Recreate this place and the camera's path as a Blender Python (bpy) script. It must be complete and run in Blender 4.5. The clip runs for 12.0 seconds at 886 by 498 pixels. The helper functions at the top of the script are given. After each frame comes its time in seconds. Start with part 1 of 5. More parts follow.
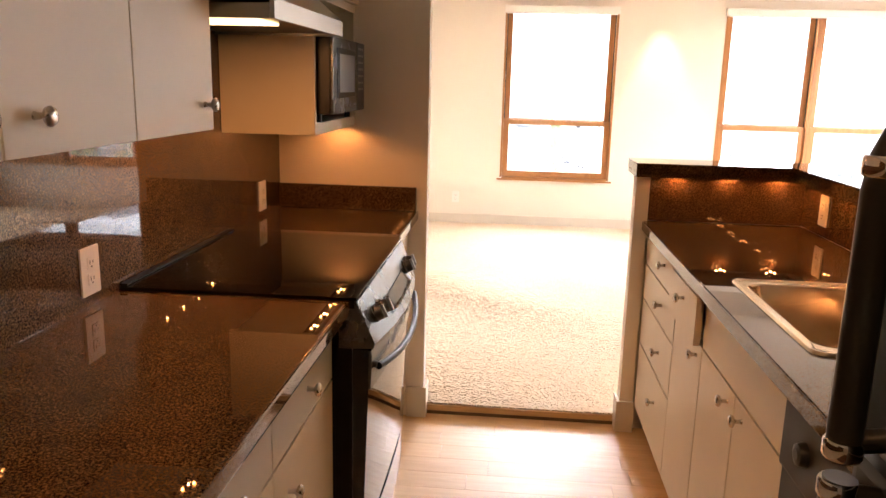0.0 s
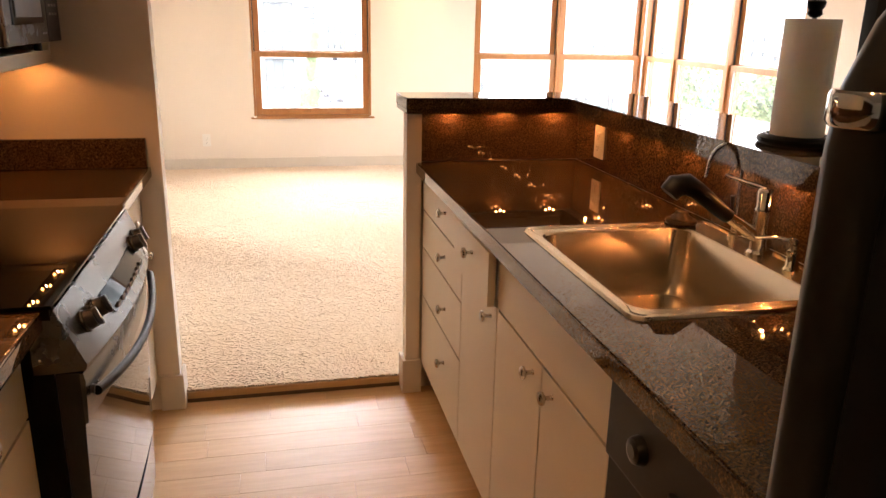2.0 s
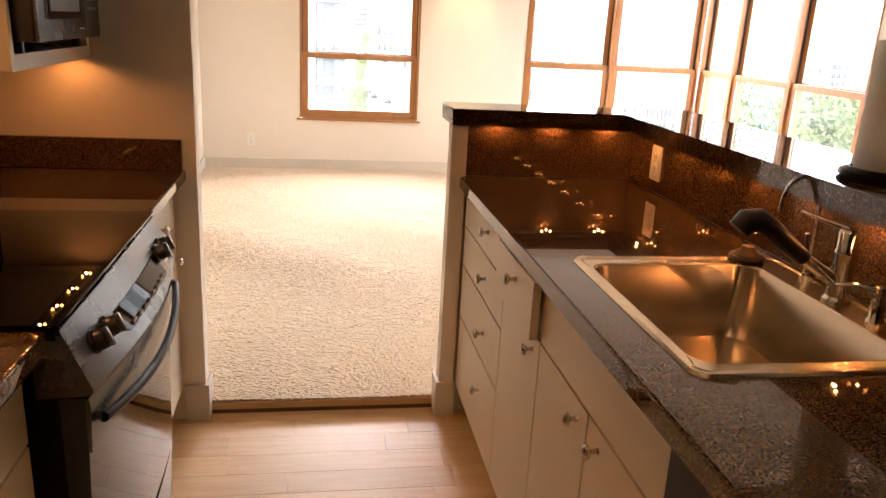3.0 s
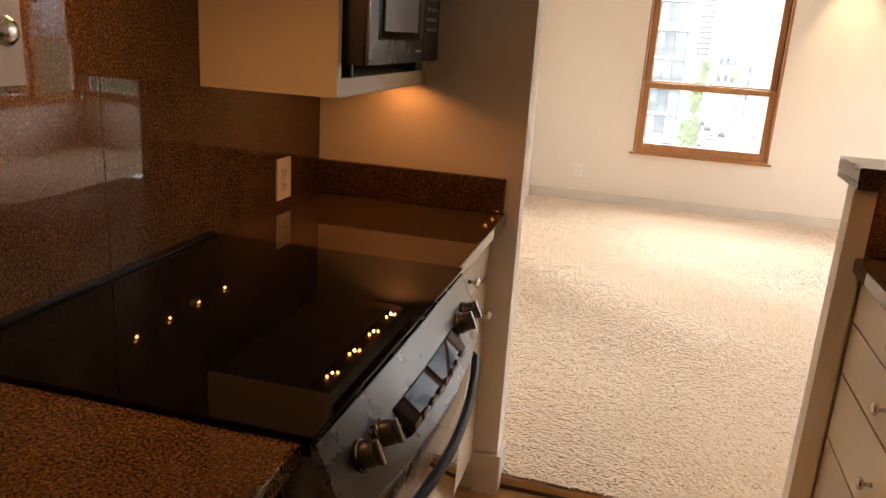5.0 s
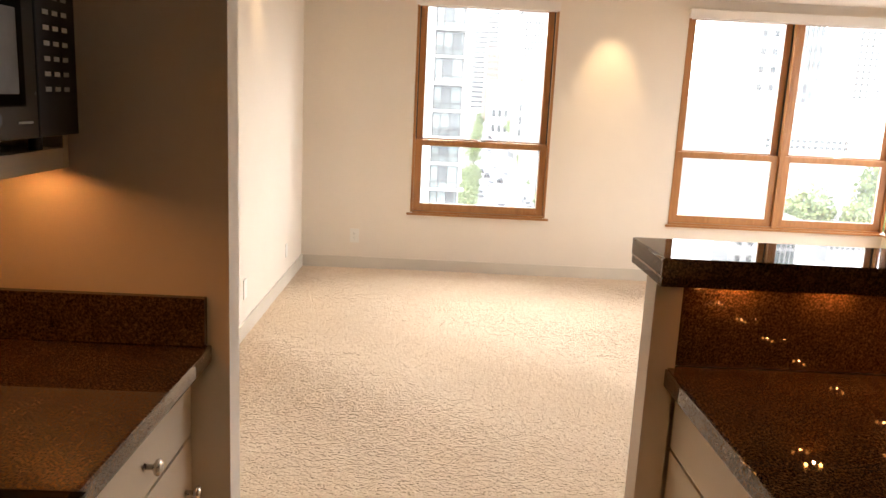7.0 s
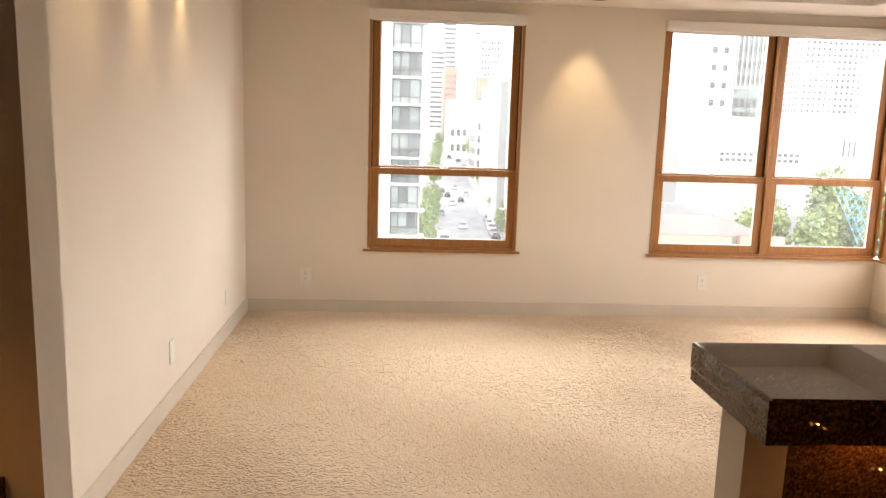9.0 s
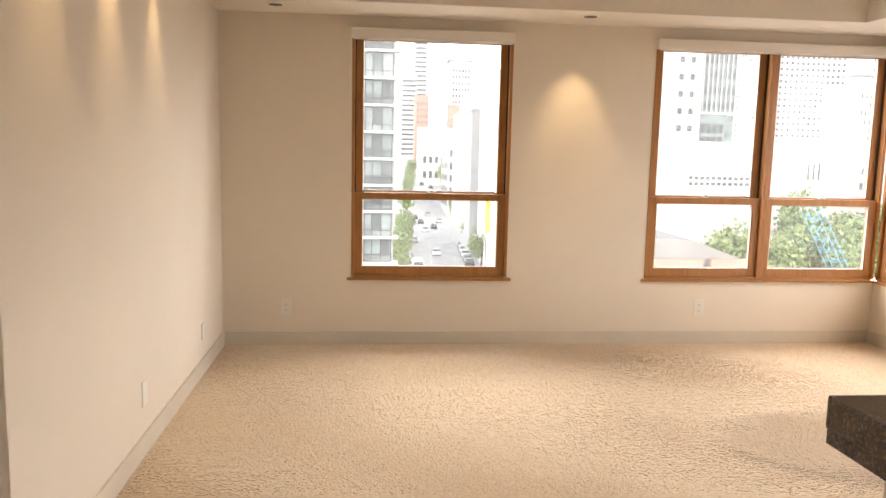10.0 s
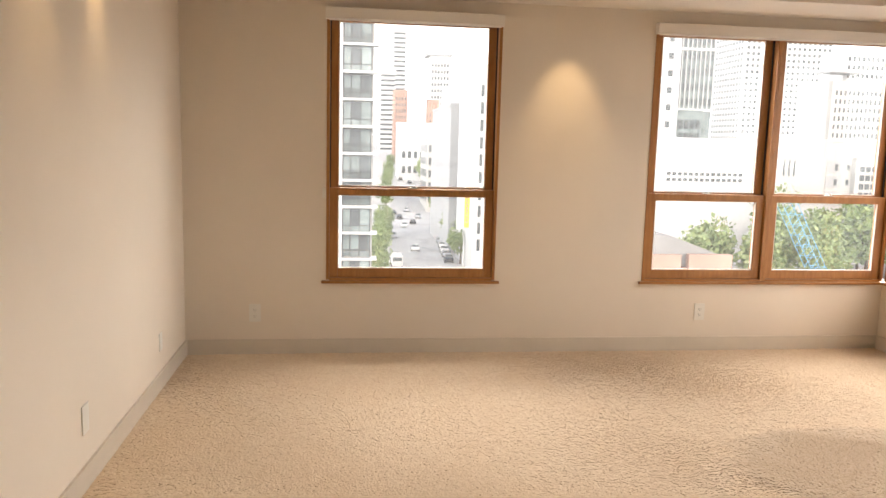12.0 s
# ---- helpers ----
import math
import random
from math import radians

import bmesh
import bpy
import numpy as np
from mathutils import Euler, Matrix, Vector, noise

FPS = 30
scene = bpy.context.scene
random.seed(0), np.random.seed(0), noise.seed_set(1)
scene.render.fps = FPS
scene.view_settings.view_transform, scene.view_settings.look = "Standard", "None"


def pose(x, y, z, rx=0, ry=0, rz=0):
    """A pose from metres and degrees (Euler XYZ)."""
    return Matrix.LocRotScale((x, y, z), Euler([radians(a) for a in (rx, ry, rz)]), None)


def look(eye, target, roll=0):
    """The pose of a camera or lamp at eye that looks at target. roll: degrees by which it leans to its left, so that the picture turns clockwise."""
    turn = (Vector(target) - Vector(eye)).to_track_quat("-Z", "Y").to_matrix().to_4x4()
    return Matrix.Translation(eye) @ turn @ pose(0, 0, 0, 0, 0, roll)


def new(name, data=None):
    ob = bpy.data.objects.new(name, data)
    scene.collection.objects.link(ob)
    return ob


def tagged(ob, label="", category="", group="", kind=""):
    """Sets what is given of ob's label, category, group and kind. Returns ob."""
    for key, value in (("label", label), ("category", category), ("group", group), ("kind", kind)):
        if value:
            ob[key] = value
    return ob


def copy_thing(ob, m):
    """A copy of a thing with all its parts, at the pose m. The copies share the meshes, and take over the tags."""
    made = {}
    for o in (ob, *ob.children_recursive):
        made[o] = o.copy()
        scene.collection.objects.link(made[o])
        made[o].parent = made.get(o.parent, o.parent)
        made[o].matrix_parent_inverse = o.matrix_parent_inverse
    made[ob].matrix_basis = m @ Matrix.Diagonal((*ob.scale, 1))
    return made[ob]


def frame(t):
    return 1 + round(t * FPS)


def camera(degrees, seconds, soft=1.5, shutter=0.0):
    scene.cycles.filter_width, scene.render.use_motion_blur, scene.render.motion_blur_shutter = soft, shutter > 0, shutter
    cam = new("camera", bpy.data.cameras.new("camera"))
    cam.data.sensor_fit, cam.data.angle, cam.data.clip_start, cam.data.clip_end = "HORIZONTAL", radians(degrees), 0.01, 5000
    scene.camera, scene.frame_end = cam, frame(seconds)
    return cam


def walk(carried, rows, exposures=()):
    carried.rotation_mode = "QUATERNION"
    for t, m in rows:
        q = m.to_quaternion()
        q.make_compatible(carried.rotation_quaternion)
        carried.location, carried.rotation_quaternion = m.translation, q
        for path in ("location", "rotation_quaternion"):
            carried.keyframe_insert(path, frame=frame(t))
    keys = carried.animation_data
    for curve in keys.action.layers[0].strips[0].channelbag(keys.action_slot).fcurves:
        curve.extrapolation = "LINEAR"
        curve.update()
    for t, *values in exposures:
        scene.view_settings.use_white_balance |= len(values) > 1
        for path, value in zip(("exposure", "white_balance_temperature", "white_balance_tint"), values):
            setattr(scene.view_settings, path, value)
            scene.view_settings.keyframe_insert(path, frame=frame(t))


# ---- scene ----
cam = camera(60.4, 12.0)
PATH = [
    (0, (0.127, 0.198, 1.465), (-0.044, 2.144, 1.037), 1.4),
    (0.5, (0.14, 0.315, 1.458), (0.161, 2.263, 1.004), 1.9),
    (1, (0.139, 0.38, 1.46), (0.285, 2.309, 0.953), 1.4),
    (1.5, (0.134, 0.486, 1.443), (0.418, 2.38, 0.868), 2.4),
    (2, (0.154, 0.615, 1.439), (0.58, 2.481, 0.86), 1.2),
    (2.5, (0.178, 0.687, 1.444), (0.583, 2.557, 0.865), 3.0),
    (2.7, (0.181, 0.715, 1.446), (0.557, 2.592, 0.868), 3.2),
    (4.3, (0.157, 1.042, 1.435), (0.082, 2.965, 0.891), 3.7),
    (4.5, (0.137, 1.09, 1.428), (-0.044, 3.001, 0.866), 4.3),
    (5, (0.103, 1.239, 1.432), (-0.373, 3.101, 0.879), 3.7),
    (5.5, (0.136, 1.395, 1.438), (-0.424, 3.25, 0.945), 3.9),
    (6, (0.178, 1.528, 1.432), (-0.192, 3.434, 0.95), 3.5),
    (6.5, (0.189, 1.722, 1.428), (0.083, 3.669, 0.983), 4.1),
    (7, (0.179, 1.911, 1.447), (0.214, 3.873, 1.058), 2.8),
    (8.8, (0.214, 2.457, 1.468), (0.309, 4.418, 1.089), 1.5),
    (9, (0.194, 2.537, 1.471), (0.326, 4.504, 1.136), 1.8),
    (9.5, (0.134, 2.696, 1.484), (0.312, 4.669, 1.207), 0.8),
    (10, (0.107, 2.794, 1.432), (0.308, 4.767, 1.168), 1.3),
    (10.5, (0.103, 2.948, 1.425), (0.188, 4.934, 1.205), 0.5),
    (11, (0.086, 3.081, 1.384), (0.094, 5.072, 1.199), 0.5),
    (11.5, (0.129, 3.132, 1.426), (0.204, 5.116, 1.183), 1.5),
    (12, (0.122, 3.221, 1.41), (0.378, 5.185, 1.135), 1.5),
]
walk(cam, [(t, look(eye, target, roll)) for t, eye, target, roll in PATH],
     exposures=[(0, 3.55, 6200, 17), (1.2, 3.3, 6250, 17), (2.7, 3.05, 6300, 17), (4.5, 2.75, 6250, 14), (5.5, 2.72, 6300, 14), (7.2, 2.48, 6400, 14), (9, 2.05, 6700, 14), (11.2, 1.85, 6800, 14), (12, 1.75, 6850, 15)])

# ---- world, sun and exposure ----
world = bpy.data.worlds.new("sky")
scene.world = world
world.use_nodes = True
wn = world.node_tree.nodes
sky = wn.new("ShaderNodeTexSky")
sky.sky_type = "NISHITA"
sky.sun_disc = False
sky.sun_elevation, sky.sun_rotation = radians(48), radians(150)
sky.air_density, sky.dust_density = 1.0, 3.0
wn["Background"].inputs["Strength"].default_value = 0.10
world.node_tree.links.new(sky.outputs["Color"], wn["Background"].inputs["Color"])

sun = new("sun", bpy.data.lights.new("sun", "SUN"))
sun.data.energy, sun.data.angle, sun.data.color = 0.5, radians(12), (1.0, 0.95, 0.88)
sun.matrix_world = look((0, 0, 40), (17, 30, 0))


def sky_panel(name, at, target, w, h, watts):
    """An added lamp panel outside, above the view, in place of sky light."""
    lamp = new(name, bpy.data.lights.new(name, "AREA"))
    lamp.data.shape, lamp.data.size, lamp.data.size_y, lamp.data.energy, lamp.data.color = "RECTANGLE", w, h, watts, (1.0, 0.97, 0.93)
    lamp.matrix_world = look(at, target)


sky_panel("sky_stand_in", (2.0, 11.0, 4.3), (1.5, 5.0, 0.8), 9.0, 3.0, 230)
sky_panel("sky_stand_in", (-0.5, 20.0, 6.2), (1.5, 6.0, 1.0), 14.0, 4.0, 1250)
sky_panel("sky_stand_in", (7.4, 7.2, 4.3), (1.0, 5.0, 0.8), 5.0, 3.0, 85)


# ---- materials ----
def material(name, rough=0.5, metal=0.0, spec=0.5):
    m = bpy.data.materials.new(name)
    m.use_nodes = True
    b = m.node_tree.nodes["Principled BSDF"]
    b.inputs["Roughness"].default_value = rough
    b.inputs["Metallic"].default_value = metal
    b.inputs["Specular IOR Level"].default_value = spec
    return m, m.node_tree.nodes, m.node_tree.links, b


def coords(n, l, scale=(1, 1, 1)):
    mp = n.new("ShaderNodeMapping")
    mp.inputs["Scale"].default_value = scale
    geo = n.new("ShaderNodeNewGeometry")
    l.new(geo.outputs["Position"], mp.inputs["Vector"])
    return mp.outputs["Vector"]


def noise_tex(n, l, vec, scale, detail=4.0, rough=0.6):
    t = n.new("ShaderNodeTexNoise")
    t.inputs["Scale"].default_value, t.inputs["Detail"].default_value, t.inputs["Roughness"].default_value = scale, detail, rough
    l.new(vec, t.inputs["Vector"])
    return t.outputs["Fac"]


def ramp(n, l, fac, stops):
    r = n.new("ShaderNodeValToRGB")
    while len(r.color_ramp.elements) < len(stops):
        r.color_ramp.elements.new(0.5)
    for e, (p, c) in zip(r.color_ramp.elements, stops):
        e.position, e.color = p, (*c, 1)
    l.new(fac, r.inputs["Fac"])
    return r.outputs["Color"]


def mixed(n, l, fac, a, b, kind="MIX"):
    m = n.new("ShaderNodeMix")
    m.data_type, m.blend_type = "RGBA", kind
    for sock, v in ((m.inputs[0], fac), (m.inputs[6], a), (m.inputs[7], b)):
        if hasattr(v, "links"):
            l.new(v, sock)
        else:
            sock.default_value = v if isinstance(v, (int, float)) else (*v, 1)
    return m.outputs[2]


def bump(n, l, b, height, strength=0.3, dist=0.002):
    k = n.new("ShaderNodeBump")
    k.inputs["Strength"].default_value, k.inputs["Distance"].default_value = strength, dist
    l.new(height, k.inputs["Height"])
    l.new(k.outputs["Normal"], b.inputs["Normal"])


def plain(name, colour, rough=0.5, metal=0.0, vary=0.12, scale=3.0, fine=120.0, relief=0.0, spec=0.5, stretch=(1, 1, 1)):
    """Paint, plastic or metal with broad and fine variation."""
    m, n, l, b = material(name, rough, metal, spec)
    v = coords(n, l, stretch)
    dark = tuple(c * (1 - vary) for c in colour)
    light = tuple(min(1, c * (1 + vary * 0.5)) for c in colour)
    c1 = ramp(n, l, noise_tex(n, l, v, scale), [(0.3, dark), (0.7, light)])
    f = noise_tex(n, l, v, fine, 2.0)
    c2 = mixed(n, l, 0.12, c1, ramp(n, l, f, [(0.3, dark), (0.7, light)]))
    l.new(c2, b.inputs["Base Color"])
    rr = n.new("ShaderNodeMapRange")
    rr.inputs["To Min"].default_value, rr.inputs["To Max"].default_value = max(0.02, rough * 0.85), min(1, rough * 1.2)
    l.new(noise_tex(n, l, v, scale * 4), rr.inputs["Value"])
    l.new(rr.outputs["Result"], b.inputs["Roughness"])
    if relief:
        bump(n, l, b, f, relief)
    return m


def granite(name):
    m, n, l, b = material(name, 0.12, 0.0, 0.46)
    v = coords(n, l)
    big = noise_tex(n, l, v, 14, 5, 0.7)
    grain = noise_tex(n, l, v, 210, 4, 0.75)
    vo = n.new("ShaderNodeTexVoronoi")
    vo.inputs["Scale"].default_value = 170
    l.new(v, vo.inputs["Vector"])
    c1 = ramp(n, l, grain, [(0.36, (0.020, 0.011, 0.005)), (0.5, (0.095, 0.051, 0.021)), (0.64, (0.28, 0.158, 0.066))])
    c2 = ramp(n, l, vo.outputs["Distance"], [(0.1, (0.18, 0.115, 0.065)), (0.45, (0.025, 0.016, 0.010))])
    c3 = mixed(n, l, 0.3, c1, c2)
    c4 = mixed(n, l, 1.0, c3, ramp(n, l, big, [(0.3, (0.72, 0.68, 0.66)), (0.7, (1.0, 1.0, 1.0))]), "MULTIPLY")
    l.new(c4, b.inputs["Base Color"])
    l.new(ramp(n, l, big, [(0.3, (0.012, 0.012, 0.012)), (0.75, (0.03, 0.03, 0.03))]), b.inputs["Roughness"])
    bump(n, l, b, big, 0.02, 0.0005)
    return m


def timber(name, a, c, rough=0.35, axis=(1, 12, 12), scale=4.0, random_piece=False):
    m, n, l, b = material(name, rough)
    v = coords(n, l, axis)
    if random_piece:
        oi = n.new("ShaderNodeObjectInfo")
        add = n.new("ShaderNodeVectorMath")
        add.operation = "ADD"
        l.new(v, add.inputs[0])
        sc = n.new("ShaderNodeMath")
        sc.operation = "MULTIPLY"
        sc.inputs[1].default_value = 40
        l.new(oi.outputs["Random"], sc.inputs[0])
        l.new(sc.outputs[0], add.inputs[1])
        v = add.outputs[0]
    g = noise_tex(n, l, v, scale, 6, 0.65)
    col = ramp(n, l, g, [(0.3, a), (0.72, c)])
    if random_piece:
        tone = n.new("ShaderNodeMapRange")
        tone.inputs["To Min"].default_value, tone.inputs["To Max"].default_value = 0.90, 1.05
        l.new(oi.outputs["Random"], tone.inputs["Value"])
        col = mixed(n, l, 1.0, col, tone.outputs["Result"], "MULTIPLY")
    l.new(col, b.inputs["Base Color"])
    bump(n, l, b, g, 0.06, 0.001)
    return m


def glass_mat(name, tint=(1, 1, 1)):
    m = bpy.data.materials.new(name)
    m.use_nodes = True
    n, l = m.node_tree.nodes, m.node_tree.links
    n.remove(n["Principled BSDF"])
    tr, gl, mx = n.new("ShaderNodeBsdfTransparent"), n.new("ShaderNodeBsdfGlossy"), n.new("ShaderNodeMixShader")
    tr.inputs["Color"].default_value = (*tint, 1)
    gl.inputs["Roughness"].default_value = 0.01
    mx.inputs[0].default_value = 0.035
    l.new(tr.outputs[0], mx.inputs[1])
    l.new(gl.outputs[0], mx.inputs[2])
    # Veil of glare put into the glass, to pale the view outside.
    veil, veil_mix = n.new("ShaderNodeBsdfTranslucent"), n.new("ShaderNodeMixShader")
    veil.inputs["Color"].default_value = (0.9, 0.93, 0.95, 1)
    v = coords(n, l)
    k = n.new("ShaderNodeMapRange")
    k.inputs["To Min"].default_value, k.inputs["To Max"].default_value = 0.012, 0.02
    l.new(noise_tex(n, l, v, 3.0), k.inputs["Value"])
    l.new(k.outputs["Result"], veil_mix.inputs[0])
    l.new(mx.outputs[0], veil_mix.inputs[1])
    l.new(veil.outputs[0], veil_mix.inputs[2])
    l.new(veil_mix.outputs[0], n["Material Output"].inputs["Surface"])
    return m


def glow(name, colour, strength):
    m = bpy.data.materials.new(name)
    m.use_nodes = True
    n, l = m.node_tree.nodes, m.node_tree.links
    n.remove(n["Principled BSDF"])
    e = n.new("ShaderNodeEmission")
    e.inputs["Color"].default_value, e.inputs["Strength"].default_value = (*colour, 1), strength
    l.new(e.outputs[0], n["Material Output"].inputs["Surface"])
    return m


WARM = (1.0, 0.38, 0.10)
M_WALL = plain("wall_paint", (0.78, 0.70, 0.595), 0.85, vary=0.05, scale=1.2, fine=260, relief=0.12)
M_CEIL = plain("ceiling_paint", (0.78, 0.72, 0.63), 0.9, vary=0.04, scale=1.0, fine=200, relief=0.1)
M_TRIM = plain("trim_paint", (0.66, 0.59, 0.49), 0.5, vary=0.06, scale=4)
M_CAB = plain("cabinet_paint", (0.66, 0.575, 0.435), 0.42, vary=0.06, scale=3, fine=220, relief=0.04)
M_GRAN = granite("brown_granite")
M_FLOOR = timber("maple_plank", (0.58, 0.36, 0.165), (0.70, 0.46, 0.23), 0.45, (1.2, 14, 14), 3.0, True)
M_SUB = plain("floor_gap", (0.13, 0.08, 0.045), 0.8)
M_WOOD = timber("stained_fir", (0.30, 0.125, 0.036), (0.44, 0.205, 0.065), 0.38, (9, 9, 1.2), 5.0)
M_STEEL = plain("brushed_steel", (0.36, 0.345, 0.32), 0.3, 1.0, 0.12, 2.0, 300, stretch=(1, 0.06, 1))
M_SINK = plain("sink_steel", (0.64, 0.54, 0.41), 0.24, 1.0, 0.1, 5.0, 260, stretch=(1, 0.08, 1))
M_PANELS = plain("steel_panel", (0.13, 0.125, 0.115), 0.26, 0.9, 0.12, 3.0, 200)
M_CHROME = plain("chrome", (0.72, 0.71, 0.69), 0.09, 1.0, 0.05)
M_NICKEL = plain("satin_nickel", (0.60, 0.57, 0.52), 0.26, 1.0, 0.08)
M_BLACK = plain("black_plastic", (0.014, 0.013, 0.012), 0.32, vary=0.3, scale=8)
M_BLACKG = plain("black_glass", (0.004, 0.004, 0.004), 0.02, vary=0.3, scale=2, spec=0.13)
M_OVEN = plain("oven_glass", (0.006, 0.006, 0.006), 0.03, vary=0.3, scale=2, spec=0.6)
M_BLACKE = plain("black_enamel", (0.006, 0.0055, 0.005), 0.3, vary=0.3, scale=6, spec=0.12)
M_WHITE = plain("white_plastic", (0.78, 0.75, 0.68), 0.35, vary=0.04)
M_PAPER = plain("paper", (0.86, 0.83, 0.78), 0.95, vary=0.05, scale=12, fine=300, relief=0.4)
paper = M_PAPER.node_tree.nodes["Principled BSDF"]
paper.inputs["Subsurface Weight"].default_value, paper.inputs["Subsurface Scale"].default_value = 0.7, 0.12
paper.inputs["Subsurface Radius"].default_value = (1.0, 0.85, 0.7)
M_SHADE = plain("shade_cassette", (0.80, 0.75, 0.68), 0.5, vary=0.04)
M_GLASS = glass_mat("window_glass", (0.97, 0.98, 0.97))
M_RUBBER = plain("weatherstrip", (0.03, 0.03, 0.032), 0.6)
M_BULB = glow("xenon_bulb", (1.0, 0.36, 0.07), 11)
M_HOODL = glow("hood_lens", (1.0, 0.62, 0.24), 0.4)
M_SLOT = plain("slot_dark", (0.05, 0.045, 0.04), 0.6)


# ---- building helpers ----
ORG = {}


def box(bm, x0, x1, y0, y1, z0, z1, bevel=0.0, seg=2):
    """One box into bm, its edges rounded by bevel. Returns its new vertices."""
    m = Matrix.Translation(((x0 + x1) / 2, (y0 + y1) / 2, (z0 + z1) / 2)) @ Matrix.Diagonal((abs(x1 - x0), abs(y1 - y0), abs(z1 - z0), 1))
    vs = bmesh.ops.create_cube(bm, size=1.0, matrix=m)["verts"]
    if bevel:
        es = list({e for v in vs for e in v.link_edges})
        return bmesh.ops.bevel(bm, geom=es, offset=bevel, segments=seg, profile=0.7, affect="EDGES")["verts"]
    return vs


def rod(bm, a, b, r, r2=None, sides=16):
    a, b = Vector(a), Vector(b)
    q = (b - a).to_track_quat("Z", "Y").to_matrix().to_4x4()
    m = Matrix.Translation((a + b) / 2) @ q
    return bmesh.ops.create_cone(bm, cap_ends=True, segments=sides, radius1=r, radius2=r if r2 is None else r2, depth=(b - a).length, matrix=m)["verts"]


def lathe(bm, base, axis, profile, sides=20):
    """Turned shape: profile of (radius, height) along axis from base."""
    q = Vector(axis).normalized().to_track_quat("Z", "Y").to_matrix()
    rings = []
    for r, h in profile:
        rings.append([bm.verts.new(Vector(base) + q @ Vector((r * math.cos(2 * math.pi * i / sides), r * math.sin(2 * math.pi * i / sides), h))) for i in range(sides)])
    for p, s in zip(rings, rings[1:]):
        for i in range(sides):
            bm.faces.new((p[i], p[(i + 1) % sides], s[(i + 1) % sides], s[i]))
    bm.faces.new(list(reversed(rings[0])))
    bm.faces.new(rings[-1])


def tube(bm, pts, r, sides=12):
    """A bent pipe through pts."""
    pts = [Vector(p) for p in pts]
    rings, side = [], None
    for i, p in enumerate(pts):
        d = (pts[min(i + 1, len(pts) - 1)] - pts[max(i - 1, 0)]).normalized()
        if side is None:
            side = d.orthogonal().normalized()
        side = (side - d * side.dot(d)).normalized()
        up = d.cross(side)
        rr = r[i] if isinstance(r, (list, tuple)) else r
        rings.append([bm.verts.new(p + rr * (math.cos(2 * math.pi * k / sides) * side + math.sin(2 * math.pi * k / sides) * up)) for k in range(sides)])
    for p, s in zip(rings, rings[1:]):
        for i in range(sides):
            bm.faces.new((p[i], p[(i + 1) % sides], s[(i + 1) % sides], s[i]))
    bm.faces.new(list(reversed(rings[0])))
    bm.faces.new(rings[-1])


def prism(bm, outline, axis, lo, hi):
    """Outline of 2D points pushed along an axis: 'x' takes (y, z), 'y' takes (x, z), 'z' takes (x, y)."""
    def at(p, h):
        return {"x": (h, p[0], p[1]), "y": (p[0], h, p[1]), "z": (p[0], p[1], h)}[axis]
    a = [bm.verts.new(at(p, lo)) for p in outline]
    b = [bm.verts.new(at(p, hi)) for p in outline]
    k = len(outline)
    for i in range(k):
        bm.faces.new((a[i], a[(i + 1) % k], b[(i + 1) % k], b[i]))
    bm.faces.new(list(reversed(a)))
    bm.faces.new(b)


def finish(bm, name, mat, smooth=40):
    bmesh.ops.recalc_face_normals(bm, faces=bm.faces)
    me = bpy.data.meshes.new(name)
    lim = radians(smooth)
    for f in bm.faces:
        f.normal_update()
        f.smooth = max(abs(f.normal.x), abs(f.normal.y), abs(f.normal.z)) < 0.9999 or f.calc_area() < 2e-4
    for e in bm.edges:
        if len(e.link_faces) == 2 and e.calc_face_angle(0) > lim:
            e.smooth = False
    bm.to_mesh(me)
    bm.free()
    me.materials.append(mat)
    return me


def thing(name, at, label, category, group="", kind=""):
    """An Empty at the base of a thing, to carry its parts."""
    ob = new(name)
    ob.empty_display_size = 0.1
    ob.location = at
    ORG[ob.name] = Vector(at)
    return tagged(ob, label, category, group, kind)


def part(name, bm, mat, parent, label=""):
    o = ORG[parent.name]
    bmesh.ops.translate(bm, vec=-o, verts=bm.verts)
    ob = new(name, finish(bm, name, mat))
    ob.parent = parent
    ORG[ob.name] = o
    return tagged(ob, label)


def solid(name, bm, mat, label, category, group="", kind=""):
    """A thing of one mesh; its origin at the middle of its base."""
    lo = [min(v.co[i] for v in bm.verts) for i in range(3)]
    hi = [max(v.co[i] for v in bm.verts) for i in range(3)]
    at = Vector(((lo[0] + hi[0]) / 2, (lo[1] + hi[1]) / 2, lo[2]))
    bmesh.ops.translate(bm, vec=-at, verts=bm.verts)
    ob = new(name, finish(bm, name, mat))
    ob.location = at
    ORG[ob.name] = at
    return tagged(ob, label, category, group, kind)


def boxes(*rows, bevel=0.0):
    bm = bmesh.new()
    for r in rows:
        box(bm, *r, bevel=bevel)
    return bm


# ---- the large structure ----
FAR, LEFT, RIGHT, BACK = 8.222, -0.903, 4.0, -2.9
CZ, TRAY = 2.318, 2.56
WZ0, WZ1 = 0.50, 2.215
KF = -0.045


def wall(name, rows, label):
    return solid(name, boxes(*rows), M_WALL, label, "wall", kind="structure")


